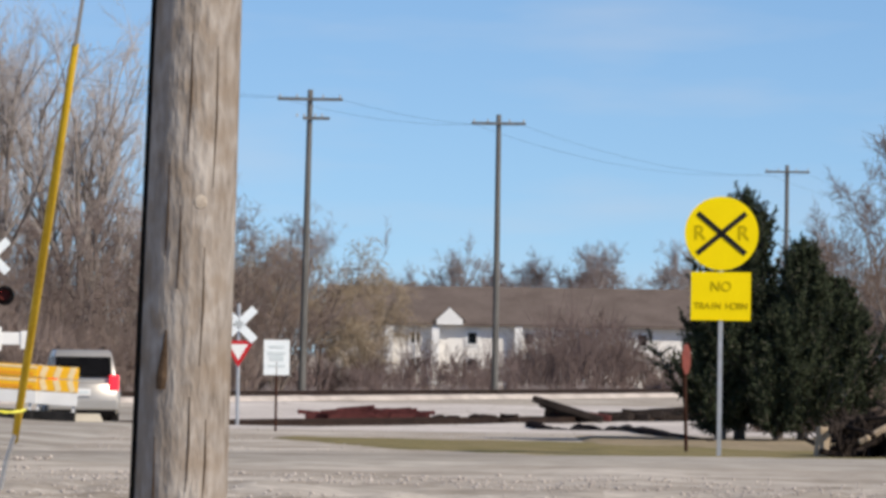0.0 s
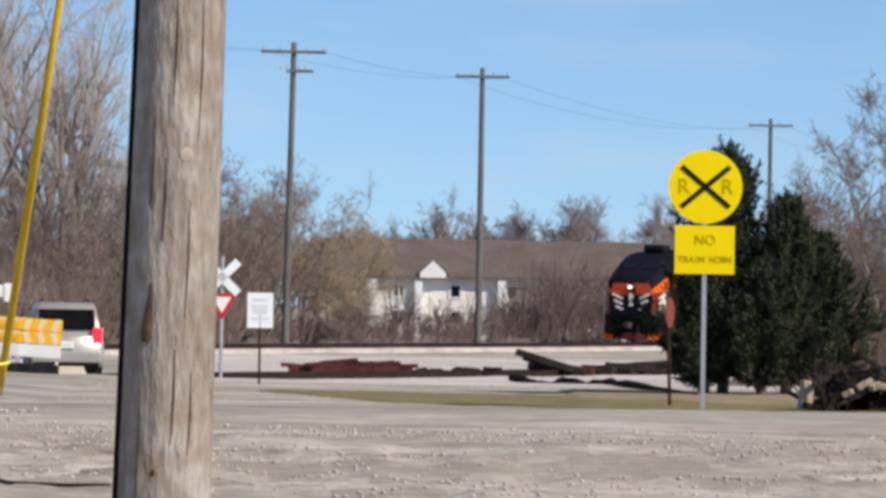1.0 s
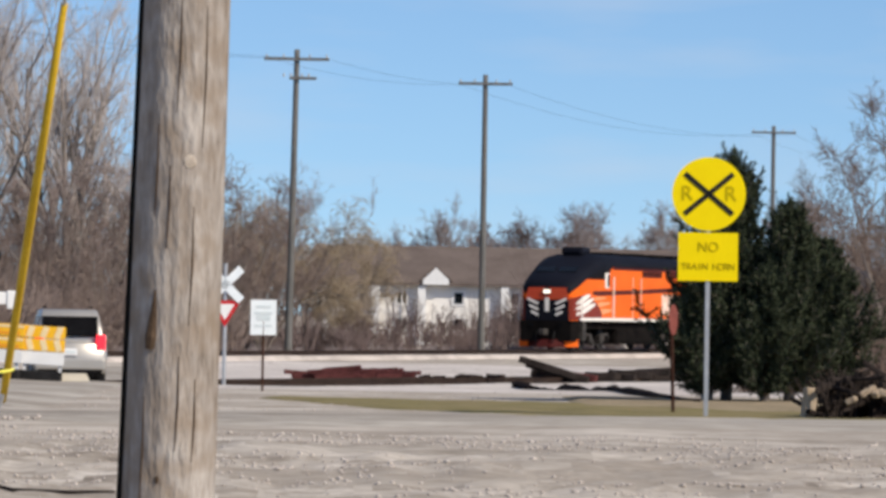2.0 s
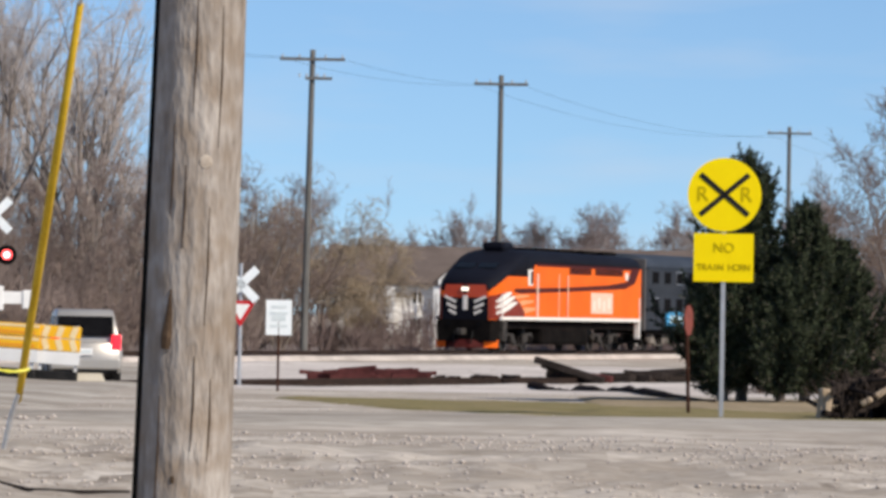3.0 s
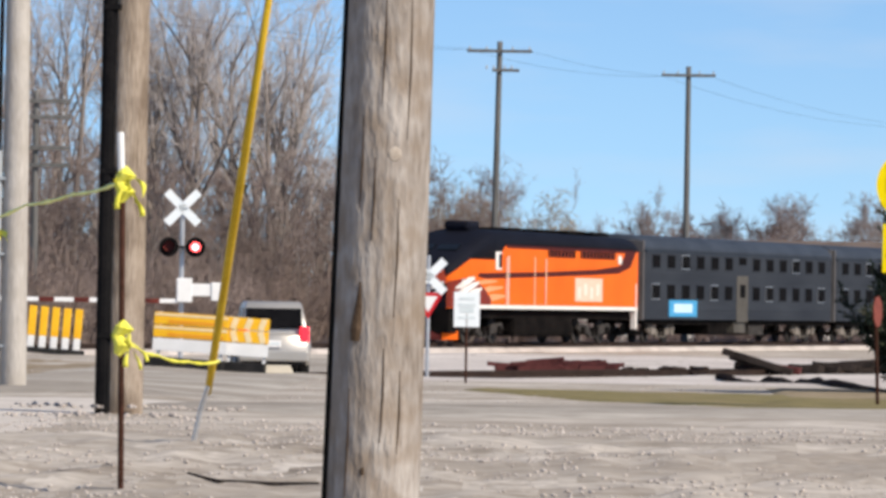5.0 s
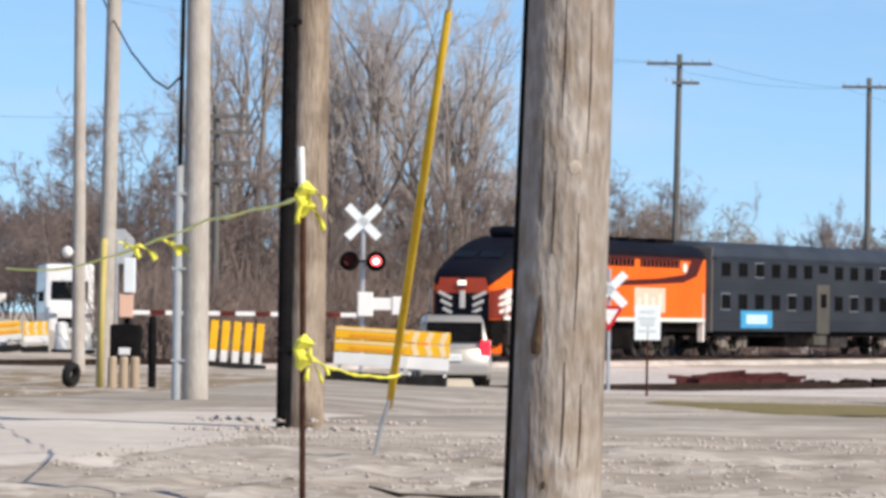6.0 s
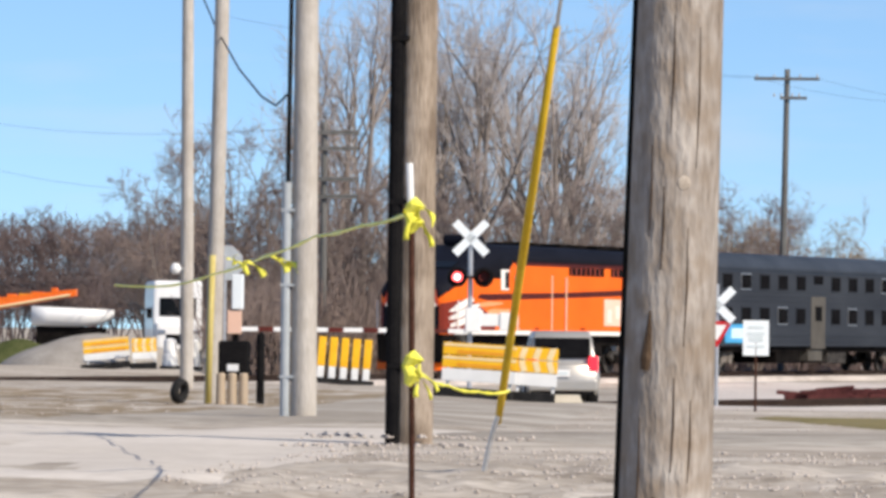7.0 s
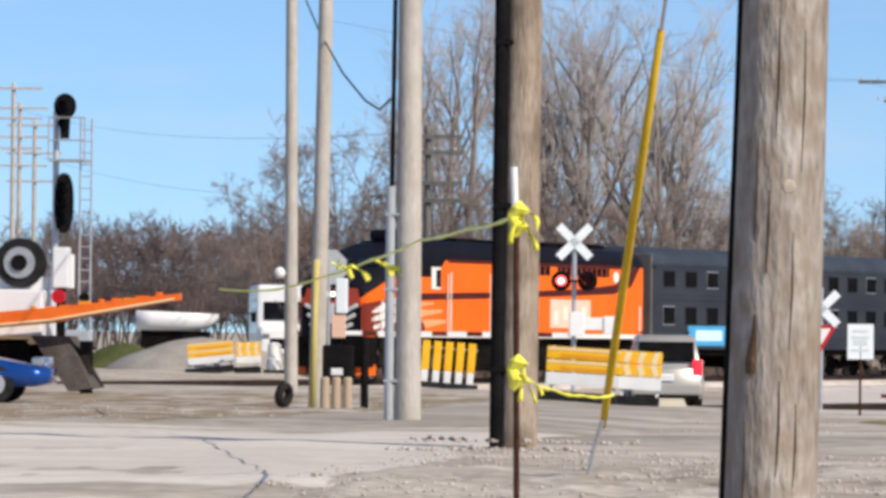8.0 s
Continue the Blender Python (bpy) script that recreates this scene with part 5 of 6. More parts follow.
set_tree(evergreen(1, 4.05, 1.08, "dark green pine with a ragged pointed top"), 5.83, 72.5, 0, 1.0, True)
set_tree(evergreen(2, 3.2, 0.92, "dark green pine with a blunt ragged top"), 6.78, 72.0, 0, 1.0, True)
set_tree(evergreen(3, 2.55, 0.75, "smaller dark green pine at the end of the row", 0.14), 7.35, 72.4, 0, 1.0, True)
e3 = evergreen(4, 2.3, 0.62, "small dark green pine")
set_tree(e3, 5.48, 71.8, 0, 1.0, True)
set_tree(e3, 6.35, 71.4, 120, 0.9)


# ---- the pale building beyond the shrubs ----
def building():
    x0, x1, y0, y1 = -2.4, 21.5, 300.0, 312.0
    g = ground_z(8, 300)
    ob = thing("apartment_building", Matrix(), "long pale two-storey building with a brown shingle roof", "building")
    wall = part("wall", box((x0 + x1) / 2, (y0 + y1) / 2, g - 0.3, x1 - x0, y1 - y0, 3.75 - g), "siding", ob, "pale cream siding")
    eave, ridge = 3.42, 5.9
    part("roof", loft([[(x, y0 - 0.6, eave), (x, (y0 + y1) / 2, ridge), (x, y1 + 0.6, eave), (x, y1 + 0.6, eave - 0.2), (x, (y0 + y1) / 2, ridge - 0.22), (x, y0 - 0.6, eave - 0.2)] for x in (x0 - 0.6, x1 + 0.6)]), "roof_brown", ob, "long brown shingle roof")
    gx = 5.1
    dm = part("gable", loft([[(gx - 0.85, y, 3.3), (gx - 0.85, y, 3.62), (gx, y, 4.42), (gx + 0.85, y, 3.62), (gx + 0.85, y, 3.3)] for y in (y0 - 0.75, y0 + 3.2)]), "white", ob, "white gabled dormer")
    for s in (-1, 1):
        part("gable_roof", loft([[(gx, y, 4.44), (gx + s * 1.05, y, 3.5), (gx + s * 1.05, y, 3.6), (gx, y, 4.54)] for y in (y0 - 0.72, y0 + 3.4)]), "roof_brown", dm)
    for i, x in enumerate(np.arange(x0 + 1.6, x1 - 0.6, 3.7)):
        for z in (g + 0.9, 1.95):
            w = part("window", box(x, y0 - 0.02, z, 0.95, 0.1, 1.05), "white", ob)
            part("pane", box(x, y0 - 0.06, z + 0.15, 0.55, 0.08, 0.7), "glass", w)
    for x in (1.2, 4.2, 9.6):
        part("porch_post", box(x, y0 - 0.3, g, 0.5, 0.5, 3.4 - g), "white", ob)
    part("downpipe", tube([(2.9, y0 - 0.08, g), (2.9, y0 - 0.08, 3.4)], 0.06, 8), "white", ob)
    return ob


building()


# ---- barricades at the closed lane ----
def barricade(x, y, turn, length, upright, label, tip=0.0, group="road barricades"):
    """A long barricade: yellow and pale striped boards over a white board, on skid feet."""
    g = ground_z(x, y)
    ob = thing("barricade", pose(x, y, g, 0, tip, turn), label, "barricade", group)
    z = 0.36
    part("white_board", box(0, 0, z, length, 0.05, 0.25, None, 0.008), "white", ob, "white lower board")
    for i, zz in enumerate((z + 0.27, z + 0.53)):
        b = part("striped_board", box(0, 0, zz, length, 0.04, 0.24, None, 0.008), "barrier_yellow", ob, "amber board with pale stripes")
        if upright:
            n = max(3, int(length / 0.24))
            for k in range(n):
                part("stripe", box(-length / 2 + (k + 0.5) * length / n, -0.004, zz + 0.003, length / n * 0.42, 0.044, 0.234, None, 0, Matrix.Rotation(radians(18 * (1 if i else -1)), 4, "Y")), "barrier_pale", b)
        else:
            part("stripe", box(0, -0.004, zz + 0.17, length - 0.02, 0.042, 0.05), "barrier_pale", b)
            part("stripe", box(0.1, -0.004, zz + 0.03, length * 0.75, 0.042, 0.06), "barrier_orange", b)
    part("base_beam", box(-0.05, -0.35, -0.02, length * 1.08, 0.24, 0.26, None, 0.04, Matrix.Rotation(radians(-8), 4, "Z")), "rubber", ob, "black weighted base beam")
    for s in (-0.42, 0.42):
        part("upright", box(s * length, 0.05, 0.0, 0.06, 0.05, z + 0.78), "white", ob)
        part("foot", box(s * length, 0.02, -0.01, 0.09, 1.1, 0.09), "rubber", ob)
    return ob


barricade(-7.42, 92.0, -2, 1.5, False, "amber striped barricade with a white lower board", 3.0)
barricade(-6.28, 92.1, 3, 0.84, True, "amber barricade with slanted pale stripes", 3.0)
barricade(-27.2, 168, 3, 1.7, False, "amber barricade beyond the track", -6.0)
barricade(-25.75, 167.5, 8, 0.9, True, "amber barricade with slanted pale stripes beyond the track", -3.0)


def panel_row(x, y, turn):
    g = ground_z(x, y)
    ob = thing("panel_barricade", pose(x, y, g, 0, 4, turn), "row of upright amber panels on a dark base", "barricade", "road barricades")
    part("base", box(0, -0.1, 0.0, 1.5, 0.9, 0.14, None, 0.03), "rubber", ob)
    for i in range(5):
        px = -0.56 + i * 0.28
        part("panel", box(px, -0.02, 0.42, 0.19, 0.05, 0.72, None, 0.02), "barrier_yellow", ob, "amber upright panel")
        part("panel_foot", box(px, -0.02, 0.10, 0.17, 0.06, 0.32, None, 0.02), "white", ob, "white lower half")
    part("rail", box(0, 0.04, 0.95, 1.4, 0.03, 0.06), "old_wood", ob)
    return ob


panel_row(-12.35, 112, 8)
stub = thing("concrete_block", pose(-5.75, 92.6, ground_z(-5.75, 92.6), 0, 0, 5), "small pale concrete block beside the barricade", "block")
part("block", loft([[(-0.45, -0.2, -0.05), (0.45, -0.2, -0.05), (0.45, 0.2, -0.05), (-0.45, 0.2, -0.05)], [(-0.34, -0.12, 0.2), (0.34, -0.12, 0.2), (0.34, 0.12, 0.2), (-0.34, 0.12, 0.2)]]), "concrete", stub)


# ---- cars: X forward, Y to the left, Z up ----
def car(name, m, paint, label, L=4.7, W=1.85, H=1.75, low=False):
    ob = thing(name, m, label, "car")
    hl, hw = L / 2, W / 2
    belt = H * 0.58
    prof = [(-hl, 0.42, 0.55), (-hl + 0.04, 0.30, 0.95), (-hl + 0.12, 0.28, belt), (hl - 1.35, 0.28, belt), (hl - 0.25, 0.30, belt - 0.2), (hl, 0.36, 0.62)]
    rings = []
    for x, zl, zh in prof:
        w = hw * (0.93 if abs(x) > hl - 0.1 else 1.0)
        rings.append([(x, -w * 0.94, zl), (x, -w, (zl + zh) / 2), (x, -w * 0.96, zh), (x, w * 0.96, zh), (x, w, (zl + zh) / 2), (x, w * 0.94, zl)])
    smooth(part("body", loft(rings), paint, ob))
    r0, r1 = -hl + (0.14 if not low else 0.75), hl - 1.5
    cab = [(r0, belt, 0.93), (r0 + 0.22, H - 0.12, 0.80), (r0 + 0.45, H, 0.76), (r1 - 0.95, H, 0.76), (r1, belt, 0.92)]
    rings = [[(x, -hw * w, belt - 0.02), (x, -hw * w * 0.98, z - 0.03), (x, -hw * w * 0.9, z), (x, hw * w * 0.9, z), (x, hw * w * 0.98, z - 0.03), (x, hw * w, belt - 0.02)] for x, z, w in ((a, max(b, belt + 0.01), c) for a, b, c in cab)]
    smooth(part("cabin", loft(rings), paint, ob))
    rear = part("rear_window", box(0, 0, -0.24, 0.05, W * 0.74, 0.5, None, 0.01), "train_pane", ob, "dark tinted rear window")
    rear.matrix_basis = Matrix.Translation((r0 + 0.085, 0, (belt + H) / 2 - 0.03)) @ Matrix.Rotation(radians(28), 4, "Y")
    for s in (-1, 1):
        for x0, x1 in ((r0 + 0.45, -0.35), (-0.25, r1 - 0.75)):
            part("side_window", box((x0 + x1) / 2, s * hw * 0.815, belt + 0.06, x1 - x0, 0.03, H - belt - 0.22, None, 0.01, Matrix.Rotation(radians(s * 9), 4, "X")), "glass", ob)
        part("tail_lamp", box(-hl + 0.07, s * (hw - 0.16), belt - 0.20, 0.12, 0.22, 0.36, None, 0.03), "brake_red" if not low else "tail_red", ob, "red tail lamp")
        part("head_lamp", box(hl - 0.16, s * (hw - 0.28), 0.66, 0.2, 0.34, 0.16, None, 0.04), "chrome", ob)
        part("mirror", box(r1 - 0.55, s * (hw + 0.06), belt, 0.14, 0.18, 0.14, None, 0.03), paint, ob)
        for x in (-hl + 0.85, hl - 0.9):
            w = part("wheel", disc((x, s * (hw - 0.12), 0.34), (0, 1, 0), 0.34, 0.22, 22), "rubber", ob)
            part("rim", disc((x, s * (hw - 0.02), 0.34), (0, 1, 0), 0.19, 0.04, 16), "galv", w)
    part("bumper", box(-hl - 0.02, 0, 0.36, 0.16, W * 0.93, 0.26, None, 0.05), paint, ob)
    part("bumper_trim", box(-hl + 0.0, 0, 0.28, 0.18, W * 0.85, 0.1, None, 0.02), "black", ob)
    pl = part("number_plate", box(-hl - 0.015, 0, belt - 0.32, 0.03, 0.32, 0.16), "white", ob)
    part("print_bar", box(-hl - 0.03, 0, belt - 0.27, 0.015, 0.22, 0.06), "sign_grey", pl)
    if not low:
        for s in (-1, 1):
            part("roof_rail", tube([(r0 + 0.5, s * hw * 0.62, H + 0.05), (r1 - 1.1, s * hw * 0.62, H + 0.05)], 0.02, 6), "black", ob)
    return ob


car("suv", pose(-6.84, 108.0, ground_z(-6.6, 106), 0, 0, 97), "silver", "silver-beige sport utility car waiting at the crossing", 4.7, 1.72, 1.74)
car("blue_car", pose(-17.85, 80.0, ground_z(-17, 80), 0, 0, 4), "car_blue", "glossy deep blue hatchback car", 4.0, 1.75, 1.48, True)


# ---- crane truck with a lowered orange boom ----
def crane_truck():
    x, y = -19.2, 95
    g = ground_z(x, y)
    ob = thing("crane_truck", pose(x, y, g, 0, 0, 0), "white service truck with an orange boom and a dark ramp", "truck")
    part("bed", box(-3.0, 0.6, 1.18, 6.6, 2.3, 0.98, None, 0.04), "car_white", ob, "white bed side")
    part("sill", box(-3.0, -0.56, 1.02, 6.6, 0.08, 0.16, None, 0.02), "barrier_pale", ob)
    part("chassis", box(-3.0, 0.6, 0.72, 6.4, 1.6, 0.32, None, 0.02), "frame_black", ob)
    for wx in (-1.6, -2.9):
        w = part("wheel", disc((wx, -0.4, 0.5), (0, 1, 0), 0.5, 0.36, 24), "rubber", ob)
        part("rim", disc((wx, -0.6, 0.5), (0, 1, 0), 0.28, 0.06, 18), "chrome", w)
    sp = part("spare_wheel", disc((-0.25, -0.1, 2.72), (0, 1, 0), 0.52, 0.32, 28), "rubber", ob, "large black spare tyre")
    part("rim", disc((-0.25, -0.28, 2.72), (0, 1, 0), 0.33, 0.06, 20), "galv", sp)
    part("hub", disc((-0.25, -0.33, 2.72), (0, 1, 0), 0.17, 0.06, 16), "black", sp)
    part("rack", box(-0.9, 0.2, 2.16, 2.4, 0.5, 0.28, None, 0.03), "car_white", ob)
    part("post", box(0.62, -0.1, 2.2, 0.34, 0.3, 0.85, None, 0.03), "car_white", ob)
    part("tail_lamp", disc((0.60, -0.3, 2.02), (0, 1, 0), 0.15, 0.1, 16), "tail_red", ob, "dark red lamp")
    part("tail_lamp", disc((1.12, -0.2, 2.0), (0, 1, 0), 0.11, 0.1, 16), "black", ob)
    part("upright", box(0.62, -0.15, 0.9, 0.16, 0.2, 1.3), "black", ob)
    part("ramp", loft([[(0.1, -0.75, 1.20), (0.85, -0.75, 1.20), (1.45, -0.95, 0.12), (0.95, -0.95, 0.05)], [(0.1, 0.5, 1.20), (0.85, 0.5, 1.20), (1.45, 0.5, 0.12), (0.95, 0.5, 0.05)]]), "ramp_steel", ob, "dark steel loading ramp")
    # added black block that darkens the shaded space below the bed
    part("underbed_shade", box(-1.4, -0.4, 0.55, 2.9, 0.4, 0.6, None, 0.03), "frame_black", ob, "black block for the shade under the bed")
    part("ramp_leg", box(1.2, -0.3, 0.0, 0.2, 0.4, 1.1), "debris", ob)
    bm = loft([[(-3.0, -1.25, 1.12), (-3.0, -1.25, 1.45), (-3.0, -0.95, 1.45), (-3.0, -0.95, 1.12)], [(0.6, -1.25, 1.46), (0.6, -1.25, 1.78), (0.6, -0.95, 1.78), (0.6, -0.95, 1.46)], [(3.32, -1.2, 1.96), (3.32, -1.2, 2.10), (3.32, -1.0, 2.10), (3.32, -1.0, 1.96)]])
    boom = part("boom", bm, "boom_orange", ob, "orange lattice-topped boom")
    for i in range(9):
        k = 0.3 + i * 0.33 + random.uniform(-0.1, 0.1)
        part("boom_clip", box(k, -1.1, 1.68 + 0.118 * k, random.uniform(0.08, 0.26), 0.2, random.uniform(0.05, 0.12), None, 0.015), "boom_orange" if i % 3 else "barrier_orange", boom)
    part("boom_rail", tube([(-2.8, -1.27, 1.18), (0.6, -1.27, 1.52), (3.2, -1.22, 1.98)], 0.025, 6), "barrier_pale", boom)
    return ob


crane_truck()


# ---- railway signal mast ----
def signal_mast():
    x, y = -23.4, 120
    g = ground_z(x, y)
    ob = thing("railway_signal", pose(x, y, g, 0, 0, 0), "tall grey railway signal mast with two black heads", "railway signal")
    part("mast", tube([(-0.28, 0, -0.2), (-0.28, 0, 7.3)], 0.085, 12), "galv", ob)
    for z0, z1 in ((6.55, 7.75), (4.05, 5.65)):
        if z0 < 5:
            outline = oval(0.26, (z1 - z0) / 2, 0.0, (z0 + z1) / 2)
        else:  # a round target over a narrow lamp case
            outline = [(0.30 * math.cos(a), z1 - 0.34 + 0.34 * math.sin(a)) for a in np.linspace(radians(-62), radians(242), 24)] + [(-0.12, z0), (0.12, z0)]
        hd = part("signal_head", plate(outline, 0.05), "black", ob, "black signal head")
        hd.location = (0.0, -0.3, 0)
        for k in (0.25, 0.5, 0.75) if z0 < 5 else (0.3, 0.7):
            lz = z0 + (z1 - z0) * k
            part("hood", tube([(0, -0.02, lz), (0, -0.32, lz + 0.03)], [0.13, 0.13], 14, None, False), "black", hd)
            part("lens", disc((0, -0.03, lz), (0, 1, 0), 0.1, 0.02, 14), "glass", hd)
        part("bracket", box(-0.14, -0.12, (z0 + z1) / 2, 0.3, 0.24, 0.1), "galv", ob)
    pf = part("platform", box(0.1, -0.1, 5.95, 1.0, 0.9, 0.06), "galv", ob, "grey steel service platform")
    for sx in (-0.38, 0.58):
        part("rail_post", tube([(sx, -0.5, 5.98), (sx, -0.5, 7.1)], 0.025, 6), "galv", pf)
    for z in (6.5, 7.1):
        part("guard_rail", tube([(-0.38, -0.5, z), (0.58, -0.5, z)], 0.022, 6), "galv", pf)
    ld = part("ladder", tube([(0.36, 0.1, 0.0), (0.36, 0.1, 7.1)], 0.028, 6), "galv", ob, "steel ladder")
    part("stile", tube([(0.66, 0.1, 0.0), (0.66, 0.1, 7.1)], 0.028, 6), "galv", ld)
    for i in range(22):
        part("rung", tube([(0.36, 0.1, 0.3 + i * 0.31), (0.66, 0.1, 0.3 + i * 0.31)], 0.015, 5), "galv", ld)
    part("junction_box", box(0.0, -0.15, 2.6, 0.5, 0.35, 0.9, None, 0.03), "white", ob)
    part("cabinet", box(0.35, 0.1, 0.0, 0.7, 0.6, 1.5, None, 0.03), "conduit", ob, "grey relay cabinet")
    return ob


def oval(a, b, cx, cz, n=28):
    return [(cx + a * math.copysign(abs(math.cos(2 * math.pi * i / n)) ** 0.8, math.cos(2 * math.pi * i / n)), cz + b * math.copysign(abs(math.sin(2 * math.pi * i / n)) ** 0.8, math.sin(2 * math.pi * i / n))) for i in range(n)]


signal_mast()


# ---- meter pedestal, bollards and small signs by the slim poles ----
pz = ground_z(-10.4, 78)
ped = thing("meter_pedestal", pose(-10.50, 78.3, pz, 0, 0, 0), "pale meter box over a black cabinet on a post", "utility pedestal")
part("post", box(0, 0.08, -0.1, 0.09, 0.09, 2.1), "black", ped)
part("meter_box", box(0.05, 0, 1.62, 0.19, 0.16, 0.6, None, 0.02), "white_sheet", ped, "pale meter box")
part("notice", box(0, -0.02, 1.2, 0.24, 0.05, 0.4, None, 0.01), "pale_mark", ped, "pale pink notice")
part("cabinet", box(0, -0.02, 0.46, 0.52, 0.34, 0.62, None, 0.05), "black", ped, "black cabinet")
part("tag", box(0.0, -0.2, 0.56, 0.2, 0.02, 0.12, None, 0.01), "white", ped)
b0 = thing("wooden_bollard", Matrix.Translation(on_ground(-10.62, 77.5)), "short weathered wooden bollard", "bollard", "bollards by the pedestal")
part("log", tube([(0, 0, -0.1), (0, 0, 0.50), (0, 0, 0.53)], [0.085, 0.08, 0.06], 12), "old_wood", b0)
for dx, dy in ((0.19, 0.02), (0.38, 0.05)):
    copy_thing(b0, Matrix.Translation(on_ground(-10.62 + dx, 77.5 + dy)))
bp1 = thing("steel_bollard", Matrix.Translation(on_ground(-10.2, 79.5)), "slim black steel bollard", "bollard")
part("pipe", tube([(0, 0, -0.1), (0, 0, 1.2), (0, 0, 1.25)], [0.07, 0.07, 0.03], 12), "black", bp1)
oz = ground_z(-13.0, 96)
oct_ = thing("stop_sign", pose(-13.22, 97, oz, 0, 0, 190), "grey back of an octagonal stop sign on a post", "road sign")
post(oct_, 2.9, "galv", flat=True)
part("face", plate(ngon(0.40, 8, radians(22.5), 0, 2.72), 0.006), "red", oct_, "octagonal plate")
part("backing", plate(ngon(0.398, 8, radians(22.5), 0, 2.72), 0.004), "conduit", oct_, "bare grey metal back").location = (0, 0.012, 0)
ty = thing("old_tyre", pose(-11.42, 78.0, ground_z(-11.42, 78), 8, 0, 66), "old black tyre leaning on the pole", "tyre")
bm = bmesh.new()
rings = [[((0.16 + 0.065 * math.cos(b)) * math.cos(a), 0.085 * math.sin(b), 0.22 + (0.16 + 0.065 * math.cos(b)) * math.sin(a)) for b in np.linspace(0, 2 * np.pi, 8, endpoint=False)] for a in np.linspace(0, 2 * np.pi, 21)]
smooth(part("tyre", loft(rings, bm, True, False), "rubber", ty))
lampw = thing("yard_lamp", pose(-14.62, 99.8, ground_z(-14.6, 99.8), 0, 0, 0), "round white yard lamp on the slim pole", "lamp")
part("globe", blob(Vector((-0.06, -0.1, 2.62)), 0.12, 0.13, 0, 0.12), "white", lampw)
part("arm", tube([(-0.06, -0.1, 2.62), (0.1, 0.1, 2.62)], 0.02, 6), "galv", lampw)


# ---- beyond the track to the west ----
def mound(name, x, y, rx, ry, h, material, label, category):
    bm = bmesh.new()
    n, rings = 28, []
    for j in range(10):
        t = j / 9
        rr = 1 - t
        rings.append([(x + rx * rr * math.cos(a) * (1 + 0.12 * noise.noise((math.cos(a) * 2, math.sin(a) * 2, t * 2))), y + ry * rr * math.sin(a), ground_z(x, y) - 0.2 + (h + 0.2) * (1 - rr ** 1.7) ** 0.9 + 0.06 * noise.noise((a * 2, t * 5, 1))) for a in np.linspace(0, 2 * np.pi, n, endpoint=False)])
    ob = smooth(part(name, loft(rings, bm), material))
    return tagged(ob, label, category)


mound("gravel_mound", -29.9, 182, 4.2, 4.0, 1.25, "soil_pale", "heap of pale gravel", "gravel heap")
mound("grass_mound", -33.4, 184, 2.4, 2.0, 1.0, "moss", "low heap of earth with winter grass", "mound")
tr = thing("white_trailer", pose(-32.2, 189, ground_z(-32, 189), 0, 2, 4), "long low white boat on a trailer behind the gravel heap", "boat trailer")
smooth(part("hull", loft([[(x, -0.8 * w, 1.5 + k), (x, -1.0 * w, 1.85 + 0.5 * k), (x, -1.02 * w, 2.3), (x, 1.02 * w, 2.3), (x, 1.0 * w, 1.85 + 0.5 * k), (x, 0.8 * w, 1.5 + k)] for x, w, k in ((-1.6, 0.95, 0.0), (-0.9, 1, 0.0), (0.4, 1, 0.05), (1.2, 0.7, 0.2), (1.75, 0.12, 0.5))]), "car_white", tr, "white moulded hull"))
part("frame", box(0, 0, 0.4, 2.8, 1.2, 1.15, None, 0.05), "frame_black", tr)
for s in (-1, 1):
    part("wheel", disc((0.2, s * 0.95, 0.35), (0, 1, 0), 0.35, 0.2, 18), "rubber", tr)
vn = thing("white_van", pose(-27.7, 188, ground_z(-28, 188), 0, 0, 14), "white box van with dark windscreen parked beyond the track", "van")
part("box_body", box(0, 0.6, 0.7, 2.0, 4.0, 2.75, None, 0.14), "car_white", vn)
part("bonnet", box(0, -1.7, 0.6, 1.9, 0.9, 1.15, None, 0.16), "car_white", vn, "short white bonnet")
part("windscreen", box(0.0, -1.42, 2.0, 1.5, 0.08, 0.75, None, 0.03), "glass", vn, "dark windscreen")
part("grille", box(0.0, -2.16, 0.85, 1.1, 0.06, 0.4, None, 0.02), "black", vn)
for sx in (-0.72, 0.72):
    part("head_lamp", box(sx, -2.15, 1.25, 0.3, 0.08, 0.2, None, 0.03), "chrome", vn)
    part("mirror", box(sx * 1.6, -1.3, 1.9, 0.22, 0.12, 0.4, None, 0.04), "black", vn, "black wing mirror")
for sx in (-0.85, 0.85):
    for sy in (-1.3, 1.6):
        part("wheel", disc((sx, sy, 0.36), (1, 0, 0), 0.36, 0.24, 18), "rubber", vn)
dr0 = thing("white_drum", Matrix.Translation(on_ground(-24.9, 168)), "white plastic drum with a dark base", "drum", "drums by the barricade")
part("drum_body", tube([(0, 0, 0.1), (0, 0, 0.5), (0, 0, 0.55), (0, 0, 1.05), (0, 0, 1.12)], [0.30, 0.28, 0.25, 0.24, 0.1], 16), "white", dr0)
part("base", disc((0, 0, 0.05), (0, 0, 1), 0.38, 0.12, 18), "rubber", dr0)
copy_thing(dr0, Matrix.Translation(on_ground(-24.2, 169)))
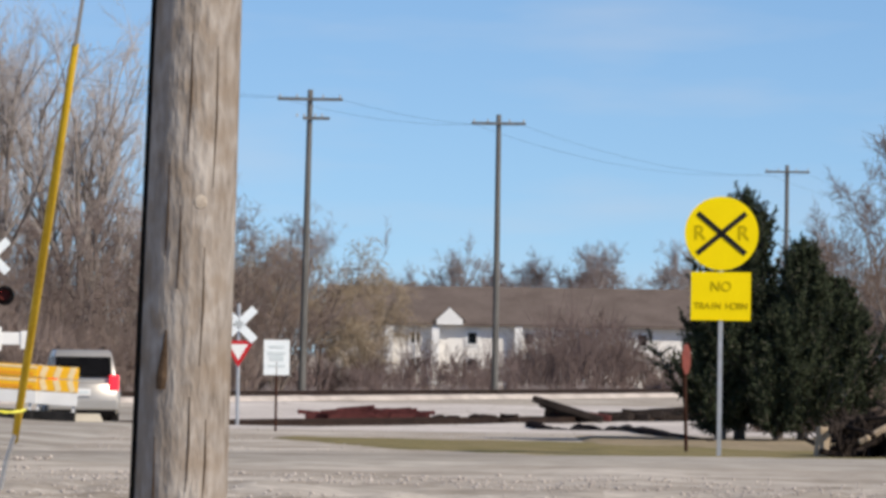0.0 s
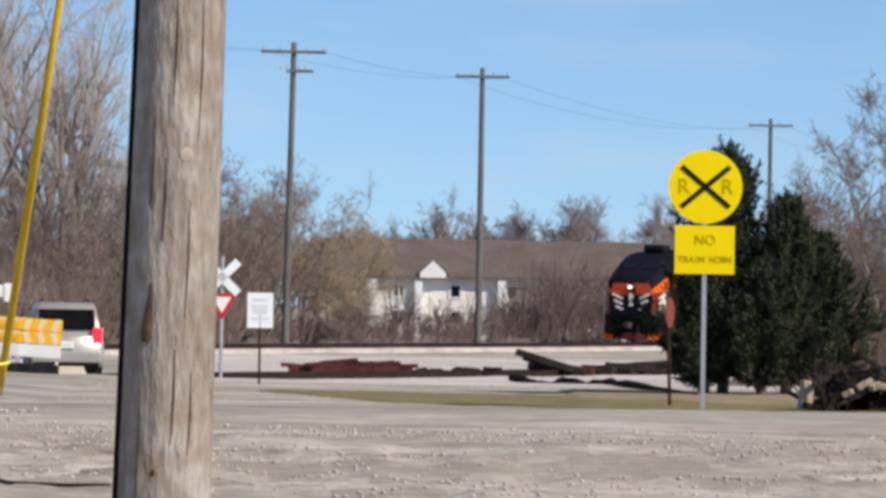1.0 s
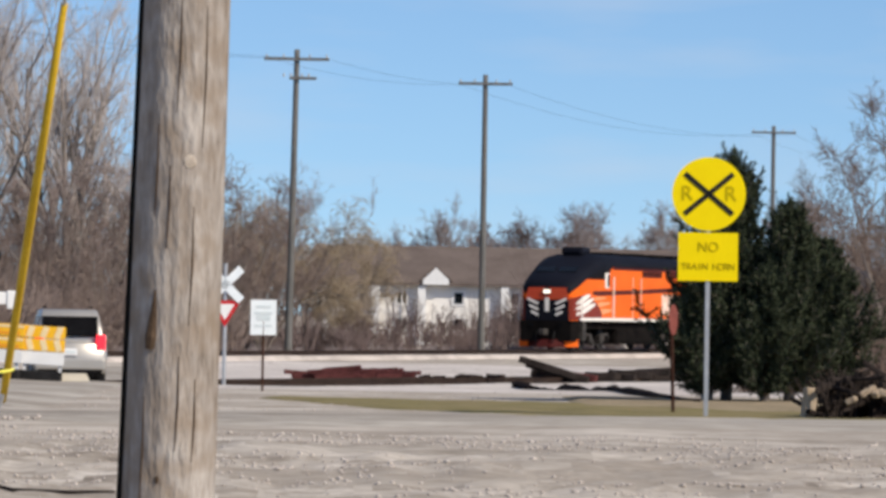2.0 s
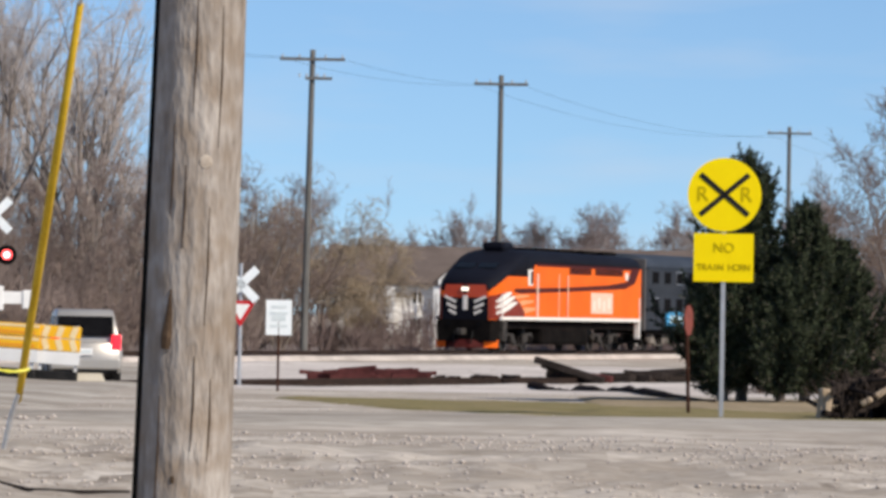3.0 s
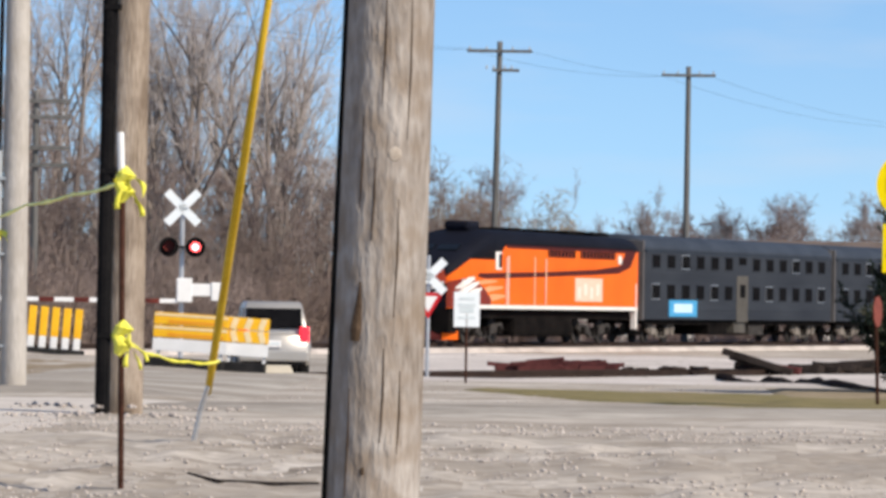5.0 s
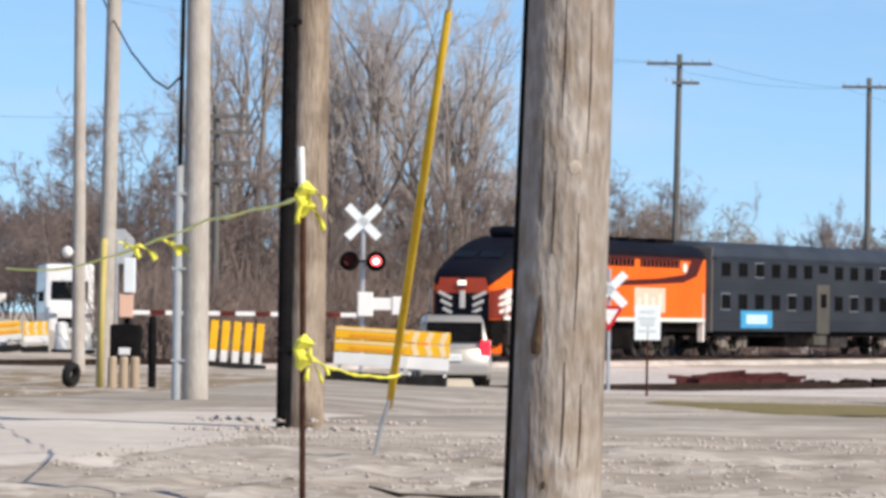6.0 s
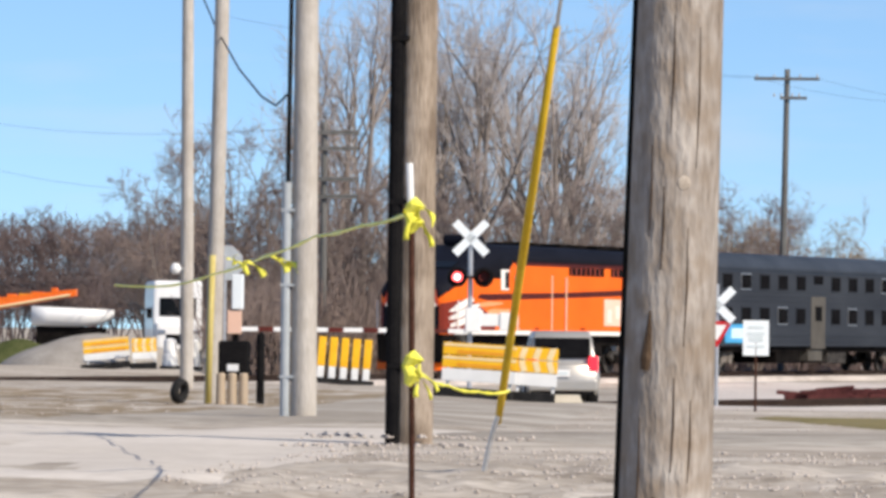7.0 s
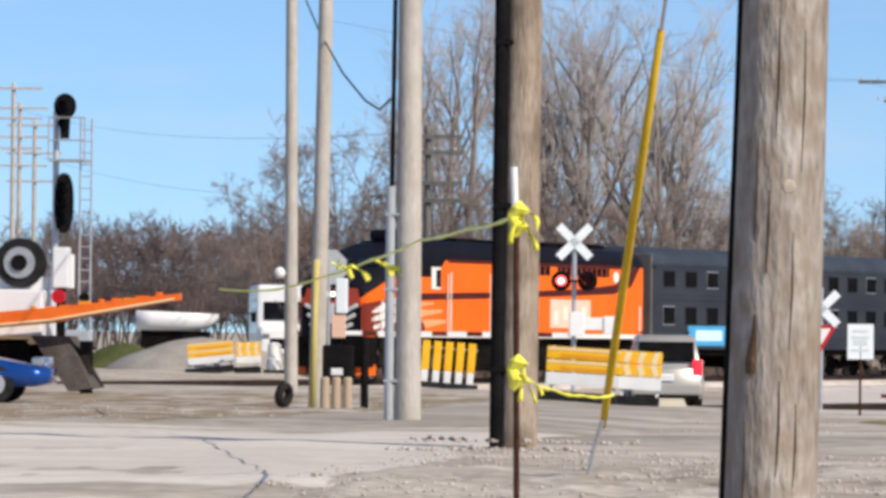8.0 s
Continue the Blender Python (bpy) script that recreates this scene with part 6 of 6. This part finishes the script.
for x, d, h in ((-67.8, 330, 17.8), (-68.7, 340, 17.0), (-65.8, 318, 18.6)):
    g = on_ground(x, d)
    ob = utility_pole("line_pole", g, (0, 0), h - g.z, 0.2, 0.14, "pole_grey", "distant pole with several crossarms", "line poles in the distance")
    for k in range(3):
        part("crossarm", box(0, -0.18, h - g.z - 0.5 - k * 2.1, 4.2, 0.12, 0.16), "pole_grey", ob)
g = on_ground(-19.73, 172)
armed = utility_pole("line_pole", g, (0, 0), 9.1 - g.z, 0.15, 0.11, "line_pole", "dark old pole with four short crossarms among the trees", "line poles in the distance")
for z in (8.6, 8.0, 6.85, 6.2):
    part("crossarm", box(0.05, -0.16, z - g.z, 2.5, 0.12, 0.16), "line_pole", armed)
    for k in (-1.0, -0.5, 0.5, 1.0):
        part("insulator", tube([(0.05 + k, -0.16, z - g.z + 0.14), (0.05 + k, -0.16, z - g.z + 0.3)], [0.05, 0.03], 8), "conduit", armed)
tagged(smooth(part("overhead_wire", tube([(-6.72, 54.9, 4.15), (-7.6, 60.5, 4.25), (-8.5, 66, 4.65), (-9.9, 74, 5.5), (-11.4, 82, 6.7), (-12.5, 88, 7.7), (-14.4, 99.8, 10.1)], 0.016, 6), "cable")), "slack black service cable between poles", "cable", "overhead wires")
wire("overhead_wire", (-67.8, 329.8, 14.5), (-19.73, 171.8, 6.5), 1.2, 0.009, "thin dark line wire between distant poles")
wire("overhead_wire", (-67.8, 329.8, 17.3), (-19.73, 171.8, 8.9), 1.0, 0.009, "thin dark line wire between distant poles")


# ---- scrap beside the siding ----
def scrap(name, spots, material, label, category):
    bm = bmesh.new()
    for x, y, z, l, w, h, a, tilt in spots:
        box(x, y, ground_z(x, y) + z, l, w, h, bm, 0.02, (Euler((0, radians(tilt), radians(a)))).to_matrix().to_4x4())
    return tagged(part(name, bm, material), label, category, "", "stuff")


rs = random.Random(9)
scrap("rail_pile", [(0.75 + rs.triangular(-2.5, 1.0, 0.35), 141.5 + rs.uniform(-1.5, 1.5), rs.uniform(0, 0.42) * (1 - i / 70), rs.uniform(0.6, 1.6), 0.14, 0.13, rs.uniform(-14, 14), rs.uniform(-6, 6)) for i in range(56)], "rust", "low heap of rusty rail lengths", "scrap")
scrap("broken_ties", [(rs.uniform(2.0, 4.4), 141 + rs.uniform(-1, 1), rs.uniform(0, 0.12), rs.uniform(0.2, 0.6), 0.2, 0.14, rs.uniform(-60, 60), rs.uniform(-8, 8)) for i in range(12)], "tie", "scattered broken tie ends beside the rail heap", "scrap")


def beam(name, a, b, w, h, material, label, category):
    """A squared timber between two points of its axis."""
    a, b = Vector(a), Vector(b)
    d = (b - a).normalized()
    m = d.to_track_quat("X", "Z").to_matrix().to_4x4()
    ob = part(name, box(0, 0, -h / 2, (b - a).length, w, h, None, 0.02), material)
    ob.matrix_basis = Matrix.Translation((a + b) / 2) @ m
    return tagged(ob, label, category, "timbers thrown beside the siding")


for k, (x0, z0, x1, z1, w, h) in enumerate(((5.15, -0.02, 7.3, -0.66, 0.5, 0.2), (5.4, -0.16, 7.0, -0.68, 0.4, 0.24), (5.9, -0.38, 7.6, -0.62, 0.4, 0.2), (5.6, -0.46, 6.5, -0.66, 0.4, 0.2))):
    beam("timber", (x0, 145 + 0.3 * k, z0), (x1, 144.6 + 0.3 * k, z1), w, h, "debris" if k != 2 else "rust", "old black timber leaning on the heap", "timber")
scrap("tie_row", [(7.2 + i * 0.2, 146.5 + i * 0.32 + rs.uniform(-0.4, 0.4), rs.uniform(0.0, 0.2), rs.uniform(0.8, 1.8), 0.25, rs.uniform(0.12, 0.26), rs.uniform(-25, 25), rs.uniform(-5, 5)) for i in range(36)], "debris", "long row of discarded black timber ties", "scrap")
for way in (((4.75, 135.2), (5.3, 124), (5.45, 112), (5.3, 99), (5.15, 86), (5.1, 76), (5.2, 70)), ((4.7, 134.8), (5.0, 131), (5.5, 128))):
    lpts, lrad = [], []
    for i in range(22):
        k = i / 21 * (len(way) - 1)
        j = min(int(k), len(way) - 2)
        p = Vector(way[j]).lerp(Vector(way[j + 1]), k - j)
        r = rs.uniform(0.05, 0.10) * (1.5 if 4 < i < 9 else 1.0) * (1.25 - 0.6 * i / 21)
        x, y = p.x + rs.uniform(-0.05, 0.05), p.y
        lpts.append((x, y, ground_z(x, y) + r * 0.7))
        lrad.append(r)
    tagged(part("fallen_log", tube(lpts, lrad, 8), "tie"), "long crooked dark log lying on the verge", "log")
thicket("brush_pile", 12, [(6.0 + i * 0.14, 58.0 + rs.uniform(-0.4, 0.4), rs.uniform(0.4, 0.85)) for i in range(14)], "heap of dark cut branches and roots", "debris", 34, (0.012, 0.03))
scrap("log_pile", [(6.25 + rs.uniform(-0.5, 0.9), 57.6 + rs.uniform(-0.5, 0.5), rs.uniform(0, 0.5), rs.uniform(0.25, 0.9), rs.uniform(0.04, 0.09), rs.uniform(0.04, 0.09), rs.uniform(-70, 70), rs.uniform(-35, 35)) for i in range(46)], "debris", "dark broken logs in the heap", "logs")
scrap("cut_logs", [(6.1 + rs.uniform(-0.4, 0.9), 57.0 + rs.uniform(-0.2, 0.2), rs.uniform(0, 0.36), rs.uniform(0.08, 0.3), 0.09, rs.uniform(0.05, 0.09), rs.uniform(-60, 60), rs.uniform(-30, 30)) for i in range(5)], "old_wood", "pale sawn log ends in the heap", "logs")
yb = thing("sawn_stump", pose(5.62, 57.2, ground_z(5.6, 57.2), 0, 6, 10), "pale freshly sawn stump by the brush heap", "stump")
part("stump", box(0, 0, -0.05, 0.15, 0.2, 0.46, None, 0.03), "old_wood", yb)


# ---- loose stones, ties and ruts ----
def stones(name, seed, n, xr, yr, size, material, label):
    rng = np.random.default_rng(seed)
    base = np.array([(1, 0, 0), (-1, 0, 0), (0, 1, 0), (0, -1, 0), (0, 0, 1), (0, 0, -0.6)], float)
    faces = np.array([(0, 2, 4), (2, 1, 4), (1, 3, 4), (3, 0, 4), (2, 0, 5), (1, 2, 5), (3, 1, 5), (0, 3, 5)])
    V, F = [], []
    for i in range(n):
        x, y = rng.uniform(*xr), rng.uniform(*yr)
        if noise.noise((x * 0.5, y * 0.35, 11)) < rng.uniform(-0.35, 0.25):
            continue
        s = rng.uniform(*size) * rng.uniform(0.5, 1.0)
        v = base * rng.uniform(0.6, 1.25, (6, 1)) * np.array([s, s, s * 0.75])
        F.append(faces + 6 * len(V))
        V.append(v + np.array([x, y, ground_z(x, y) + (0.05 if 36 < y < 50 else 0.0) + s * 0.15]))
    ob = new(name, quick_mesh(name, np.concatenate(V), np.concatenate(F), material))
    return tagged(ob, label, "stones", "", "stuff")


stones("loose_stones", 1, 7800, (-4, 5), (21, 35), (0.007, 0.026), "ballast", "loose pale crushed stones and clods on the lot")
stones("loose_stones", 2, 320, (-4.4, -2.5), (35.2, 37.2), (0.02, 0.045), "ballast", "pale broken stones round the foot of the pole")
stones("loose_stones", 3, 2500, (-18, 9), (55, 84), (0.012, 0.035), "ballast", "scattered pale stones along the street edge")

tie_mesh = None
for i in range(250):
    s = -14 + i * 0.53
    c = TRACK + U * s
    if tie_mesh is None:
        ob = part("tie", box(0, 0, 0, 0.22, 2.6, 0.17, None, 0.012), "tie", main_line)
        tie_mesh = ob.data
    else:
        ob = new("tie", tie_mesh)
        ob.parent = main_line
    ob.matrix_basis = Matrix.Translation((c.x, c.y, -0.58)) @ Matrix.Rotation(math.pi / 2 - TH + random.uniform(-0.02, 0.02), 4, "Z")
for i in range(140):
    c = SIDING + SU * (-18 + i * 0.56)
    ob = new("tie", tie_mesh)
    ob.parent = siding
    ob.matrix_basis = Matrix.Translation((c.x, c.y, SIDING_Z - 0.32)) @ Matrix.Rotation(math.atan2(SU.y, SU.x) + random.uniform(-0.03, 0.03), 4, "Z")


# ---- what moves: the train along its line, and its wheelsets ----
def motions():
    st, sv = [a for a, _ in S_ROWS], [b for _, b in S_ROWS]
    turn = 90 - math.degrees(TH)
    for ob, back in TRAIN:
        rows = []
        for t, s in S_ROWS:
            p = TRACK + U * (s + back)
            rows.append((t, pose(p.x, p.y, RAIL, 0, 0, turn)))
        walk(ob, rows)
    steps = 200
    for ob, x, r in WHEELS:
        rows = []
        for i in range(steps + 1):
            t = 8.0 * i / steps
            rows.append((t, Matrix.Translation((x, 0, r)) @ Matrix.Rotation((interp(t, st, sv) - sv[0]) / r, 4, "Y")))
        walk(ob, rows)
    # the two crossing lamps take turns, a little over half a second each
    for ob, p, turned in LENSES:
        rows = [(0, turned)]
        for f in (16, 33, 49, 65, 81, 97, 114, 130, 146, 162, 178, 195, 211, 227):
            rows += [((f + k) / FPS, turned + 60 * (k + 1)) for k in (-1, 0, 1, 2)]
            turned += 180
        rows.append((8.0, turned))
        walk(ob, [(t, Matrix.Translation(p) @ Matrix.Rotation(radians(a), 4, "Z")) for t, a in rows])


motions()
